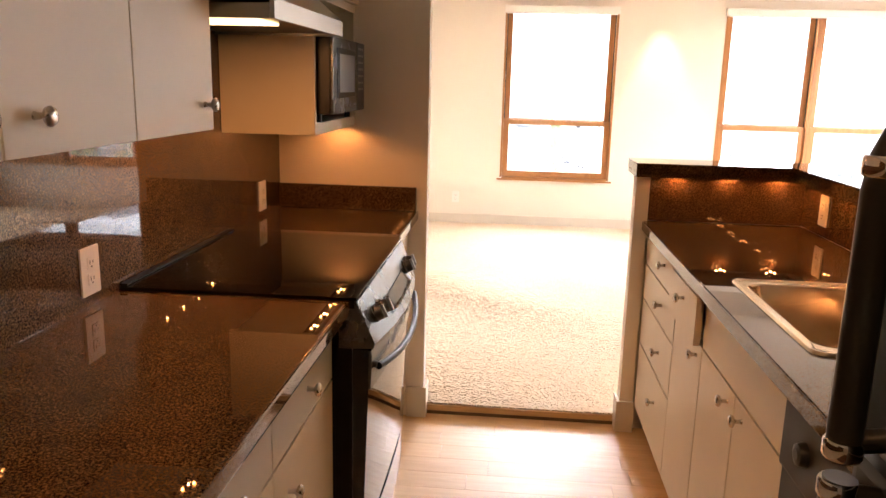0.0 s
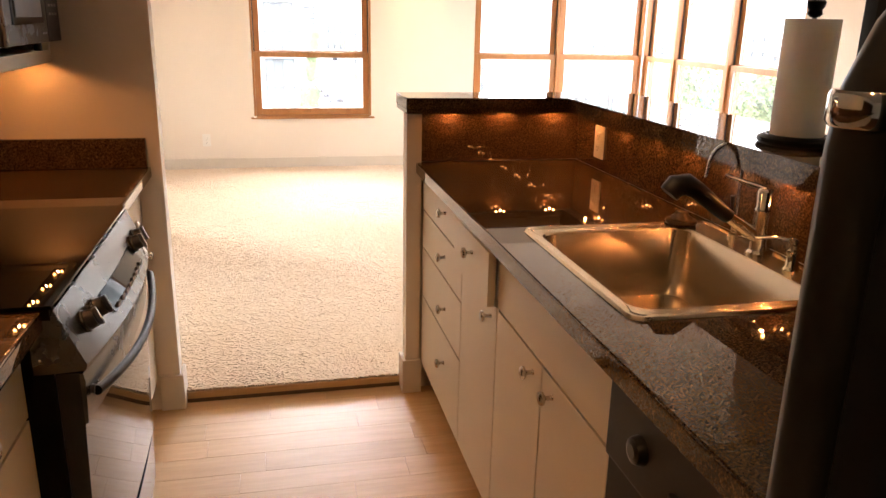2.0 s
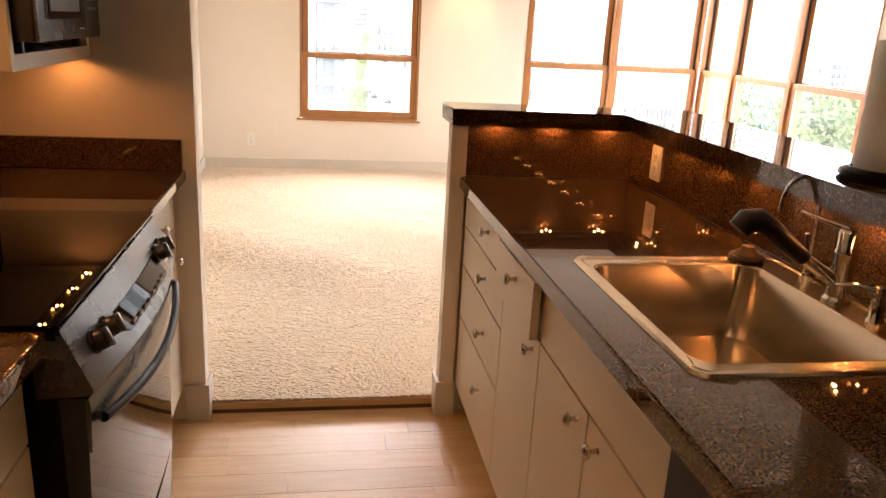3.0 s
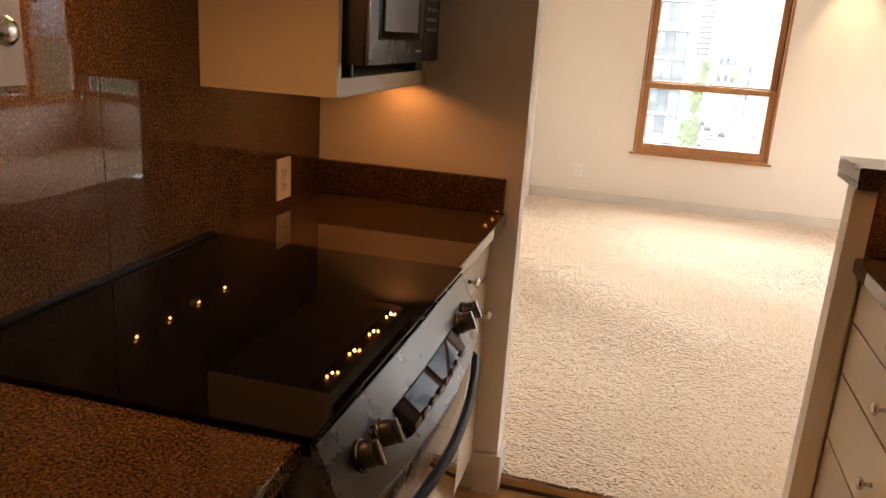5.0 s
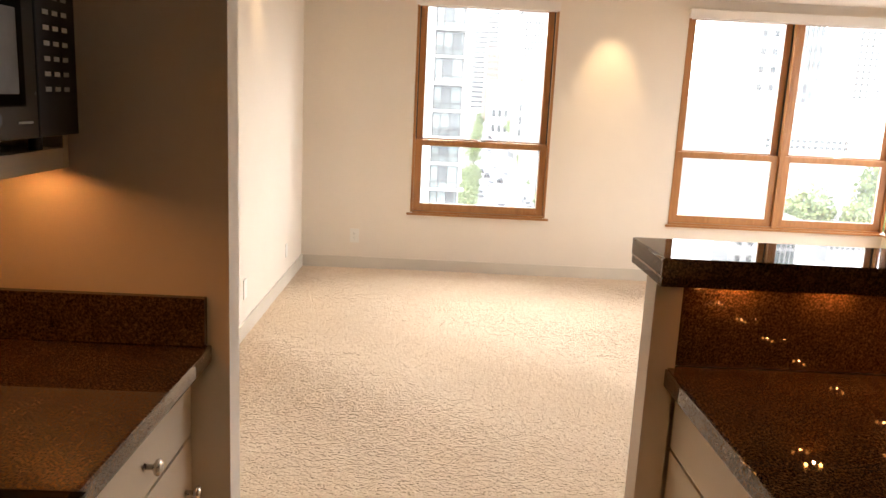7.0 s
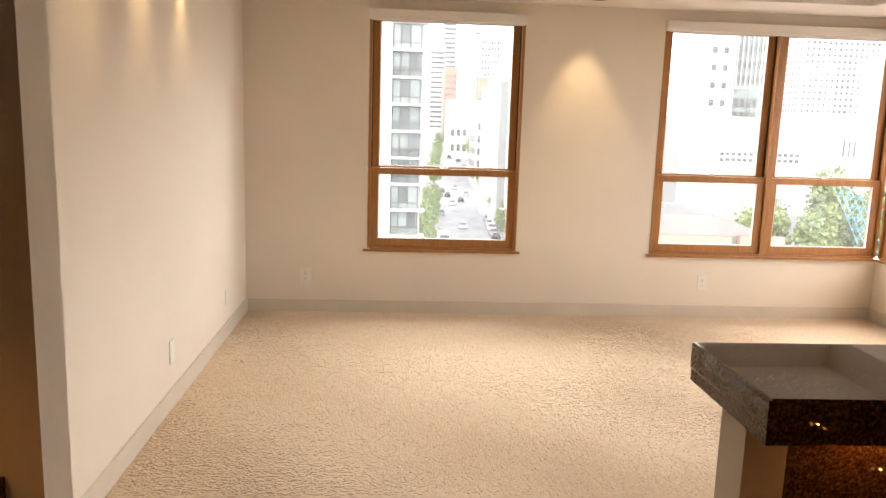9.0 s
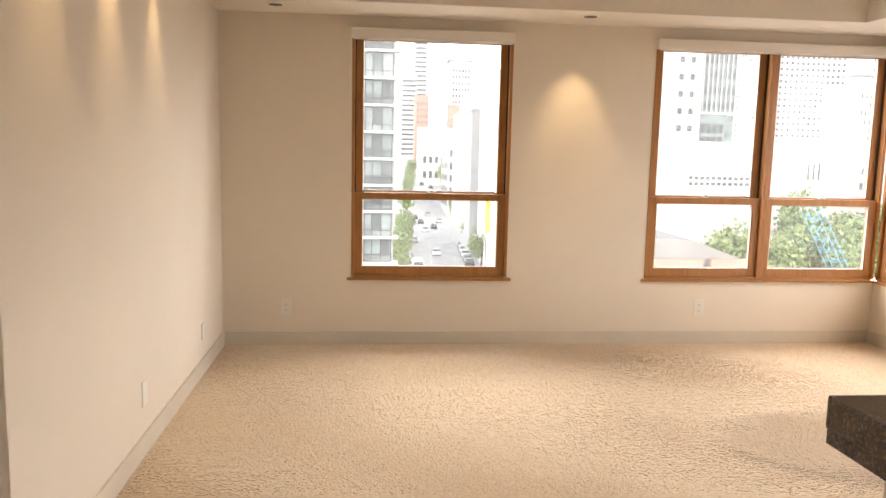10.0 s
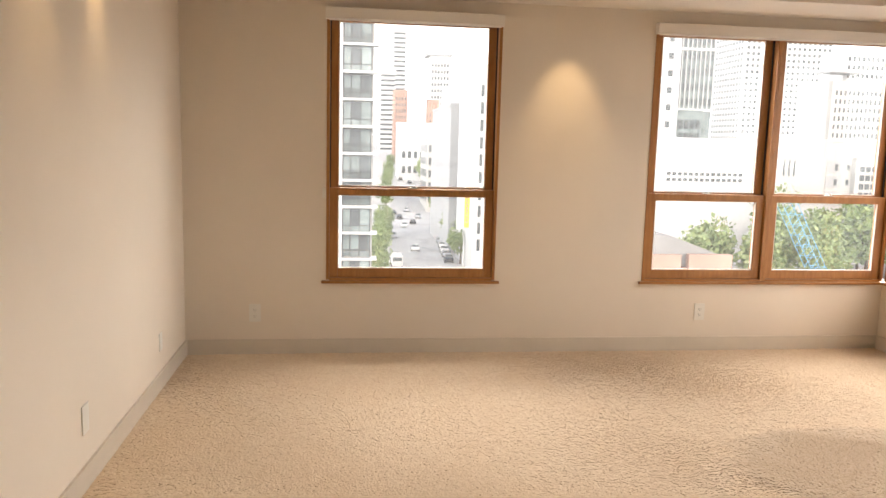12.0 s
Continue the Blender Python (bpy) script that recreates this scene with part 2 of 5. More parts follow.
# far wall with two openings: the single window and the corner pair
W1 = (0.0, 1.13)
W2 = (2.17, 3.995)
wall("wall_north", [
    (-1.05, W1[0], FAR, FAR + 0.2, -0.1, 2.8), (W1[1], W2[0], FAR, FAR + 0.2, -0.1, 2.8),
    (W1[0], W1[1], FAR, FAR + 0.2, -0.1, WZ0 - 0.02), (W1[0], W1[1], FAR, FAR + 0.2, WZ1 + 0.02, 2.8),
    (W2[0], RIGHT + 0.2, FAR, FAR + 0.2, -0.1, WZ0 - 0.02), (W2[0], RIGHT + 0.2, FAR, FAR + 0.2, WZ1 + 0.02, 2.8)],
    "matte warm white plaster wall with two window openings")
RW = (5.70, 8.2)
wall("wall_east", [
    (RIGHT, RIGHT + 0.2, BACK, RW[0], -0.1, 2.8), (RIGHT, RIGHT + 0.2, RW[0], FAR - 0.001, -0.1, WZ0 - 0.02),
    (RIGHT, RIGHT + 0.2, RW[0], FAR - 0.001, WZ1 + 0.02, 2.8)], "matte warm white plaster wall with a row of windows")
wall("wall_west", [(LEFT - 0.15, LEFT, 3.533, FAR - 0.001, -0.1, 2.8)],
     "matte warm white plaster wall beside the carpet")
wall("wall_kitchen", [(-1.05, -0.90, BACK, 3.532, -0.1, 2.8)], "painted plaster wall behind the kitchen cabinets")
wall("wall_stub", [(-0.899, -0.234, 3.452, 3.532, -0.1, 2.8)], "beige painted wall end beside the kitchen opening")
wall("wall_half", [(0.648, 0.705, 3.428, 3.500, -0.1, 1.122), (0.7051, 1.36, 3.464, 3.500, -0.1, 1.122), (1.3601, 1.45, 0.20, 3.500, -0.1, 1.122)],
     "beige painted half wall that carries the granite bar top")
wall("wall_south", [(-1.05, RIGHT + 0.2, BACK - 0.15, BACK - 0.001, -0.1, 2.8)], "plain painted wall at the end of the kitchen")

bm = boxes((-1.05, RIGHT + 0.2, BACK, 3.5, TRAY, TRAY + 0.1),
           (-1.05, -0.63, 3.5, FAR, CZ, CZ + 0.1), (-0.63, RIGHT, 7.70, FAR, CZ, CZ + 0.1), (3.4, RIGHT, 3.5, 7.70, CZ, CZ + 0.1),
           (-0.63, 3.4, 3.5, 3.9, CZ, CZ + 0.1), (-0.65, -0.63, 3.9, 7.72, CZ + 0.1, TRAY), (-0.63, 3.42, 7.70, 7.72, CZ + 0.1, TRAY),
           (3.4, 3.42, 3.9, 7.70, CZ + 0.1, TRAY), (-0.65, 3.42, 3.5, 7.72, TRAY, TRAY + 0.1), (-1.05, 4.2, 3.48, 3.5, CZ, TRAY))
solid("ceiling", bm, M_CEIL, "off-white painted ceiling with a raised tray", "ceiling", kind="structure")

solid("floor", boxes((-0.9, 1.355, BACK, 3.4885, -0.14, KF - 0.012)), M_SUB, "dark subfloor under pale maple planks", "floor", kind="structure")
solid("floor_living", boxes((-1.05, RIGHT, 3.489, FAR, -0.12, -0.03), (1.45, RIGHT, BACK, 3.489, -0.12, -0.03)), M_SUB, "backing under the carpet", "floor", kind="structure")


def skirting(name, rows):
    solid(name, boxes(*rows, bevel=0.003), M_TRIM, "painted beige skirting board along the wall", "baseboard", kind="structure")


skirting("baseboard_north", [(LEFT + 0.015, RIGHT - 0.016, FAR - 0.015, FAR - 0.001, -0.02, 0.10)])
skirting("baseboard_west", [(LEFT + 0.001, LEFT + 0.015, 3.534, FAR - 0.016, -0.02, 0.10)])
skirting("baseboard_east", [(RIGHT - 0.015, RIGHT - 0.001, 3.6, FAR - 0.016, -0.02, 0.10)])
skirting("baseboard_stub", [(-0.31, -0.220, 3.437, 3.451, KF, 0.10), (-0.2335, -0.220, 3.4515, 3.546, KF, 0.10)])
skirting("baseboard_half", [(0.634, 0.712, 3.413, 3.427, KF, 0.10), (0.634, 0.647, 3.4275, 3.512, KF, 0.10)])
solid("threshold_trim", boxes((-0.2195, 0.6335, 3.490, 3.502, KF - 0.01, -0.004), bevel=0.004), M_FLOOR, "narrow wooden strip where planks meet carpet", "threshold", kind="structure")

# ---- windows ----
def sash(win, ax, u0, u1, z0, z1, v, stile=0.055, top=0.05, foot=0.06, depth=0.04):
    """A wooden sash with its pane in the plane v; ax 'y' for the far wall, 'x' for the side wall."""
    def b(bm, a0, a1, d0, d1, c0, c1, bev=0.003):
        if ax == "y":
            box(bm, a0, a1, d0, d1, c0, c1, bevel=bev)
        else:
            box(bm, d0, d1, a0, a1, c0, c1, bevel=bev)
    bm = bmesh.new()
    b(bm, u0, u0 + stile, v, v + depth, z0, z1)
    b(bm, u1 - stile, u1, v, v + depth, z0, z1)
    b(bm, u0 + stile, u1 - stile, v, v + depth, z1 - top, z1)
    b(bm, u0 + stile, u1 - stile, v, v + depth, z0, z0 + foot)
    s = part("sash", bm, M_WOOD, win)
    bm = bmesh.new()
    b(bm, u0 + stile - 0.005, u1 - stile + 0.005, v + depth * 0.5, v + depth * 0.5 + 0.006, z0 + foot - 0.005, z1 - top + 0.005, 0)
    p = part("pane", bm, M_GLASS, s, "clear glass pane")
    p.visible_shadow = False
    bm = bmesh.new()
    e = 0.006
    b(bm, u0 + stile, u0 + stile + e, v + 0.004, v + 0.016, z0 + foot, z1 - top, 0)
    b(bm, u1 - stile - e, u1 - stile, v + 0.004, v + 0.016, z0 + foot, z1 - top, 0)
    b(bm, u0 + stile + e, u1 - stile - e, v + 0.004, v + 0.016, z0 + foot, z0 + foot + e, 0)
    part("glazing_bead", bm, M_SHADE, s, "pale glazing bead")
    return s


def double_hung(win, ax, u0, u1, v, z0=WZ0, z1=WZ1, mid=1.08):
    def b(bm, a0, a1, d0, d1, c0, c1, bev=0.002):
        if ax == "y":
            box(bm, a0, a1, d0, d1, c0, c1, bevel=bev)
        else:
            box(bm, d0, d1, a0, a1, c0, c1, bevel=bev)
    bm = bmesh.new()
    b(bm, u0, u0 + 0.02, v, v + 0.13, z0, z1)
    b(bm, u1 - 0.02, u1, v, v + 0.13, z0, z1)
    b(bm, u0 + 0.02, u1 - 0.02, v, v + 0.13, z1, z1 + 0.019)
    b(bm, u0 + 0.02, u1 - 0.02, v, v + 0.13, z0 - 0.02, z0 + 0.012)
    part("window_frame", bm, M_WOOD, win)
    bm = bmesh.new()
    b(bm, u0 + 0.021, u0 + 0.029, v + 0.05, v + 0.062, mid, z1 - 0.021, 0)
    b(bm, u1 - 0.029, u1 - 0.021, v + 0.05, v + 0.062, mid, z1 - 0.021, 0)
    part("weatherstrip", bm, M_RUBBER, win, "dark rubber weatherstrip")
    sash(win, ax, u0 + 0.021, u1 - 0.021, mid - 0.025, z1 - 0.001, v + 0.068)
    sash(win, ax, u0 + 0.021, u1 - 0.021, z0 + 0.013, mid + 0.026, v + 0.022)
    bm = bmesh.new()
    c = (u0 + u1) / 2
    b(bm, c - 0.03, c + 0.03, v + 0.026, v + 0.05, mid + 0.027, mid + 0.034)
    b(bm, c - 0.006, c + 0.02, v + 0.03, v + 0.046, mid + 0.034, mid + 0.044)
    part("sash_lock", bm, M_NICKEL, win, "metal sash lock")


def stool(win, rows):
    part("window_sill", boxes(*rows, bevel=0.004), M_WOOD, win, "thin stained wooden stool")


win = thing("window_1", (0.565, FAR, WZ0), "stained wood double-hung window over a city street", "window", kind="structure")
double_hung(win, "y", W1[0], W1[1], FAR - 0.004)
stool(win, [(-0.03, 1.158, FAR - 0.03, FAR - 0.005, 0.478, 0.496)])
win = thing("window_2", (2.62, FAR, WZ0), "stained wood double-hung window beside a corner", "window", kind="structure")
double_hung(win, "y", W2[0], 3.065, FAR - 0.004)
stool(win, [(2.145, 3.065, FAR - 0.03, FAR - 0.005, 0.478, 0.496)])
win = thing("window_3", (3.5, FAR, WZ0), "stained wood double-hung window at the room corner", "window", kind="structure")
double_hung(win, "y", 3.066, W2[1], FAR - 0.004)
stool(win, [(3.066, 3.97, FAR - 0.03, FAR - 0.005, 0.478, 0.496)])
for k, (a, b_) in enumerate(((7.58, 8.2), (6.65, 7.579), (5.70, 6.649))):
    win = thing("window_%d" % (4 + k), (RIGHT, (a + b_) / 2, WZ0), "stained wood double-hung window in the side wall", "window", kind="structure")
    double_hung(win, "x", a, b_, RIGHT - 0.004)
    stool(win, [(RIGHT - 0.03, RIGHT - 0.005, a, b_ - 0.001, 0.478, 0.496)])


def shade(x0, x1, ax="y"):
    """Roller shade cassette above a window, with a pull clip on the cord."""
    if ax == "y":
        c = thing("roller_shade", ((x0 + x1) / 2, FAR - 0.03, 2.163), "slim off-white roller shade cassette above a window", "shade")
        part("cassette", boxes((x0, x1, FAR - 0.062, FAR - 0.005, 2.165, 2.235), bevel=0.006), M_SHADE, c)
        part("hem_bar", boxes((x0 + 0.02, x1 - 0.02, FAR - 0.045, FAR - 0.03, 2.156, 2.164), bevel=0.002), M_SHADE, c)
    else:
        c = thing("roller_shade", (RIGHT - 0.03, (x0 + x1) / 2, 2.163), "slim off-white roller shade cassette above the side windows", "shade")
        part("cassette", boxes((RIGHT - 0.062, RIGHT - 0.005, x0, x1, 2.165, 2.235), bevel=0.006), M_SHADE, c)
        part("hem_bar", boxes((RIGHT - 0.045, RIGHT - 0.03, x0 + 0.02, x1 - 0.02, 2.156, 2.164), bevel=0.002), M_SHADE, c)
    return c


c = shade(-0.008, 1.13)
bm = bmesh.new()
rod(bm, (-0.012, FAR - 0.02, 2.17), (-0.012, FAR - 0.02, 1.10), 0.0018, sides=6)
part("cord", bm, M_SHADE, c, "thin white cord")
part("cord_clip", boxes((-0.024, 0.0, FAR - 0.03, FAR - 0.005, 1.04, 1.105), bevel=0.004), M_WHITE, c, "white plastic cord clip")
c = shade(2.16, 3.93)
shade(5.68, 8.15, "x")

# ---- kitchen, west side ----
def knob(parent, x, y, z, s):
    """Round nickel knob on a stem; s is the way it points along x."""
    bm = bmesh.new()
    lathe(bm, (x, y, z), (s, 0, 0), [(0.007, 0.0), (0.0055, 0.004), (0.005, 0.014), (0.008, 0.018), (0.0145, 0.021), (0.016, 0.026), (0.0135, 0.030), (0.006, 0.0325)], 18)
    return part("knob", bm, M_NICKEL, parent, "round satin nickel knob")


def cabinet(name, label, x_face, x_back, y0, y1, z0, z1, fronts, group="", toe=0.0):
    """A carcass with slab fronts. fronts: (kind, y0, y1, z0, z1, knob_y, knob_z)."""
    s = 1 if x_face > x_back else -1
    c = thing(name, ((x_face + x_back) / 2, (y0 + y1) / 2, z0), label, "cabinet", group)
    bx = x_face - s * 0.02
    low = 0.03 if not toe else toe
    rows = [(min(bx, x_back), max(bx, x_back), y0 + 0.001, y1 - 0.001, z0 + low, z1)]
    if toe:
        tx = x_face - s * 0.08
        rows.append((min(tx, x_back), max(tx, x_back), y0 + 0.001, y1 - 0.001, z0, z0 + toe - 0.001))
    part("body", boxes(*rows), M_CAB, c)
    for kind, a, b_, c0, c1, ky, kz in fronts:
        bm = bmesh.new()
        box(bm, min(x_face, bx + s * 0.001), max(x_face, bx + s * 0.001), a + 0.0026, b_ - 0.0026, c0 + 0.0026, c1 - 0.0026, bevel=0.0015)
        d = part(kind, bm, M_CAB, c)
        if ky is not None:
            knob(d, x_face, ky, kz, s)
    return c


CF = -0.315
GRP = "base cabinets of the cooking side"
for a, b_, ky in ((-1.47, -0.97, -1.2), (-0.97, -0.47, -0.7), (-0.47, 0.03, -0.2), (0.03, 0.53, 0.28), (0.53, 1.03, 0.78), (1.03, 1.53, 1.30), (1.53, 2.03, 1.79)):
    cabinet("base_cabinet", "cream slab-front base cabinet under the granite worktop", CF, -0.88, a, b_, KF, 0.875,
            [("drawer", a, b_, 0.705, 0.868, ky, 0.775), ("door", a, b_, 0.085, 0.703, a + 0.10, 0.61)], GRP, 0.09)
cabinet("base_cabinet", "narrow cream base cabinet between stove and wall", CF, -0.88, 2.823, 3.45, KF, 0.875,
        [("drawer", 2.823, 3.448, 0.712, 0.868, 3.18, 0.772), ("door", 2.823, 3.448, 0.085, 0.71, 3.40, 0.60)], GRP, 0.09)


def worktop(name, rows, label):
    return solid(name, boxes(*rows, bevel=0.006), M_GRAN, label, "worktop")


worktop("worktop", [(-0.884, -0.270, BACK, 2.035, 0.876, 0.914)], "long polished brown granite worktop next to the stove")
worktop("worktop", [(-0.884, -0.270, 2.829, 3.4505, 0.876, 0.914)], "polished brown granite worktop between stove and wall")
solid("backsplash", boxes((-0.8995, -0.885, BACK, 2.46, 0.90, 2.2), (-0.8995, -0.8853, 2.462, 3.4515, 0.90, 2.2), bevel=0.001), M_GRAN, "tall polished brown granite slab behind the stove", "backsplash", kind="structure")
solid("splash_strip", boxes((-0.884, -0.280, 3.4305, 3.4515, 0.915, 1.018), bevel=0.002), M_GRAN, "low brown granite upstand against the end wall", "backsplash", kind="structure")

UF = -0.58
for a, b_, ky in ((0.06, 0.44, 0.11), (0.44, 0.82, 0.77), (0.82, 1.203, 1.15), (1.203, 1.588, 1.28), (1.588, 1.966, 1.915)):
    cabinet("wall_cabinet", "cream slab-door wall cabinet with a nickel knob", UF, -0.884, a, b_, 1.34, 2.30,
            [("door", a, b_, 1.34, 2.295, ky, 1.402)], "wall cabinets")


def outlet(name, face, at, w, h, label, slots=2):
    """Cover plate with two sockets; face: which way it looks."""
    x, y, z = at
    sx = {"+x": 1, "-x": -1}.get(face, 0)
    def b(bm, u0, u1, z0, z1, d0, d1, bev=0.0):
        if sx:
            box(bm, x + sx * min(d0, d1) if sx > 0 else x - max(d0, d1), x + max(d0, d1) if sx > 0 else x - min(d0, d1), y + u0, y + u1, z + z0, z + z1, bevel=bev)
        else:
            box(bm, x + u0, x + u1, y - d1, y - d0, z + z0, z + z1, bevel=bev)
    p = thing(name, at, label, "outlet")
    bm = bmesh.new()
    b(bm, -w / 2, w / 2, -h / 2, h / 2, 0.0005, 0.006, 0.0015)
    part("cover_plate", bm, M_WHITE, p)
    for k in range(slots):
        zc = (k - (slots - 1) / 2) * 0.04
        bm = bmesh.new()
        b(bm, -0.015, 0.015, zc - 0.015, zc + 0.015, 0.006, 0.0085, 0.001)
        so = part("socket", bm, M_WHITE, p)
        bm = bmesh.new()
        b(bm, -0.0075, -0.0055, zc - 0.003, zc + 0.007, 0.0086, 0.0092)
        b(bm, 0.0055, 0.0075, zc - 0.002, zc + 0.006, 0.0086, 0.0092)
        b(bm, -0.0025, 0.0025, zc - 0.011, zc - 0.007, 0.0086, 0.0092)
        part("slot", bm, M_SLOT, so, "dark socket slots")
    return p


outlet("wall_outlet", "+x", (-0.885, 1.905, 0.998), 0.08, 0.118, "white outlet plate on the granite backsplash near the stove")
outlet("wall_outlet", "+x", (-0.885, 3.20, 0.995), 0.08, 0.118, "white outlet plate on the granite backsplash by the end wall")
outlet("wall_outlet", "-y", (-0.458, FAR, 0.278), 0.075, 0.118, "white outlet plate low on the far wall")
outlet("wall_outlet", "-y", (2.612, FAR, 0.278), 0.075, 0.118, "white outlet plate low under the corner window")
outlet("wall_plate", "+x", (LEFT, 6.29, 0.285), 0.075, 0.118, "blank white wall plate low on the side wall", 0)
outlet("wall_plate", "+x", (LEFT, 7.55, 0.265), 0.06, 0.10, "small white wall plate near the room corner", 0)


def xenon(name, label, x0, y0, z, run, axis, spacing, count, power):
    """A slim under-cabinet light bar with bulbs; the lamps stand in its bulbs."""
    dx, dy = (1, 0) if axis == "x" else (0, 1)
    c = thing(name, (x0 + dx * run / 2, y0 + dy * run / 2, z), label, "light", "under-cabinet lights")
    bm = bmesh.new()
    if axis == "y":
        box(bm, x0 - 0.03, x0 + 0.03, y0, y0 + run, z - 0.006, z - 0.0005, bevel=0.002)
    else:
        box(bm, x0, x0 + run, y0 - 0.025, y0 + 0.025, z - 0.006, z - 0.0005, bevel=0.002)
    part("housing", bm, M_SLOT, c)
    first = (run - spacing * (count - 1)) / 2
    for k in range(count):
        u = first + spacing * k
        for off in (-0.016, 0.016):
            px, py = x0 + dx * (u + off), y0 + dy * (u + off)
            if axis == "y":
                px += off * 0.5
            bm = bmesh.new()
            bmesh.ops.create_uvsphere(bm, u_segments=10, v_segments=6, radius=0.0042, matrix=Matrix.Translation((px, py, z - 0.0105)))
            part("bulb", bm, M_BULB, c, "small glowing warm bulb")
        lamp = new("bulb_lamp", bpy.data.lights.new("bulb_lamp", "SPOT"))
        lamp.data.energy, lamp.data.color, lamp.data.shadow_soft_size = power, WARM, 0.003
        lamp.data.spot_size, lamp.data.spot_blend = radians(165), 0.35
        lamp.location = (x0 + dx * u, y0 + dy * u, z - 0.016)
    return c


# microwave niche: a box with an open front
c = thing("niche_cabinet", (-0.72, 3.12, 1.275), "cream open cabinet box that holds the microwave", "cabinet")
NX, NY0, NY1 = -0.552, 2.79, 3.451
for row in ((-0.884, NX, NY0, NY0 + 0.022, 1.275, 2.30), (-0.884, NX, NY1 - 0.022, NY1, 1.275, 2.30)):
    part("side_panel", boxes(row, bevel=0.001), M_CAB, c)
part("bottom_shelf", boxes((-0.884, NX - 0.0221, NY0 + 0.0221, NY1 - 0.0221, 1.295, 1.315)), M_CAB, c)
part("bottom_rail", boxes((NX - 0.022, NX, NY0 + 0.0221, NY1 - 0.0221, 1.275, 1.315), bevel=0.001), M_CAB, c)
part("upper_shelf", boxes((-0.884, NX, NY0 + 0.0221, NY1 - 0.0221, 1.735, 1.765), bevel=0.001), M_CAB, c)
part("back_panel", boxes((-0.884, -0.872, NY0 + 0.0221, NY1 - 0.0221, 1.3151, 1.7349)), M_CAB, c)
part("door", boxes((NX + 0.001, NX + 0.02, NY0 + 0.002, NY1 - 0.002, 1.767, 2.295), bevel=0.0015), M_CAB, c)

c = thing("microwave", (-0.68, 3.13, 1.316), "stainless and black countertop microwave in the open cabinet", "microwave")
part("body", boxes((-0.866, -0.509, 2.835, 3.38, 1.345, 1.610), bevel=0.004), M_BLACK, c)
bm = bmesh.new()
box(bm, -0.508, -0.498, 2.835, 3.235, 1.347, 1.609, bevel=0.003)
d = part("door", bm, M_PANELS, c, "brushed steel door")
bm = bmesh.new()
box(bm, -0.503, -0.4955, 2.895, 3.195, 1.40, 1.575, bevel=0.003)
part("door_window", bm, M_BLACKG, d, "dark glass door window")
bm = bmesh.new()
box(bm, -0.499, -0.4925, 2.92, 3.17, 1.42, 1.555, bevel=0.003)
part("inner_window", bm, plain("smoked_mesh", (0.20, 0.19, 0.175), 0.3, vary=0.3, scale=9), d, "grey mesh screen")
bm = bmesh.new()
box(bm, -0.508, -0.497, 3.237, 3.38, 1.347, 1.609, bevel=0.003)
p = part("control_panel", bm, M_BLACK, c, "black control panel with pale marks")
M_MARK = plain("pale_marks", (0.42, 0.40, 0.37), 0.5)
for r in range(7):
    for q in range(3):
        bm = bmesh.new()
        yy, zz = 3.262 + q * 0.033, 1.585 - r * 0.026
        box(bm, -0.4972, -0.4962, yy, yy + 0.02, zz - 0.004, zz + 0.004)
        part("button_mark", bm, M_MARK, p)
bm = bmesh.new()
box(bm, -0.4975, -0.4965, 3.17, 3.215, 1.372, 1.376)
part("name_bar", bm, M_MARK, d, "pale unreadable name bar")
for yy in (2.87, 3.34):
    bm = bmesh.new()
    rod(bm, (-0.56, yy, 1.316), (-0.56, yy, 1.346), 0.012)
    part("foot", bm, M_BLACK, c)
xenon("light_bar", "slim warm under-cabinet light bar below the microwave box", -0.595, 2.835, 1.295, 0.60, "y", 0.152, 4, 0.07)
xenon("light_bar", "slim warm under-cabinet light bar below the wall cabinets", -0.64, 1.30, 1.37, 0.62, "y", 0.165, 4, 0.016)
xenon("light_bar", "slim warm under-cabinet light bar below the wall cabinets", -0.64, 0.40, 1.37, 0.62, "y", 0.165, 4, 0.05)

# range hood
c = thing("range_hood", (-0.67, 2.38, 1.60), "stainless under-cabinet range hood with a lit lamp", "range hood")
bm = bmesh.new()
prism(bm, [(-0.884, 1.625), (-0.45, 1.650), (-0.60, 1.78), (-0.884, 1.80)], "y", 2.04, 2.775)
part("canopy", bm, M_STEEL, c)
part("lip", boxes((-0.462, -0.45, 2.04, 2.775, 1.604, 1.652), (-0.884, -0.463, 2.04, 2.052, 1.604, 1.640), (-0.884, -0.463, 2.763, 2.775, 1.604, 1.640), bevel=0.002), M_STEEL, c)
part("filter", boxes((-0.87, -0.465, 2.055, 2.76, 1.612, 1.622)), M_BLACKE, c, "dark grease filter")
part("lamp_lens", boxes((-0.72, -0.52, 2.14, 2.30, 1.603, 1.611), bevel=0.002), M_HOODL, c, "glowing warm lamp lens")
part("switch", boxes((-0.52, -0.49, 2.3, 2.34, 1.70, 1.74), bevel=0.006), M_BLACK, c)
lamp = new("hood_lamp", bpy.data.lights.new("hood_lamp", "AREA"))
lamp.data.energy, lamp.data.color, lamp.data.shape, lamp.data.size, lamp.data.size_y = 0.4, (1.0, 0.40, 0.12), "RECTANGLE", 0.18, 0.14
lamp.matrix_world = look((-0.62, 2.22, 1.60), (-0.62, 2.2201, 0.9))
cabinet("wall_cabinet", "short cream wall cabinet above the range hood", UF, -0.884, 1.968, 2.788, 1.802, 2.30,
        [("door", 1.968, 2.378, 1.803, 2.295, 2.34, 1.86), ("door", 2.378, 2.788, 1.803, 2.295, 2.42, 1.86)], "wall cabinets")

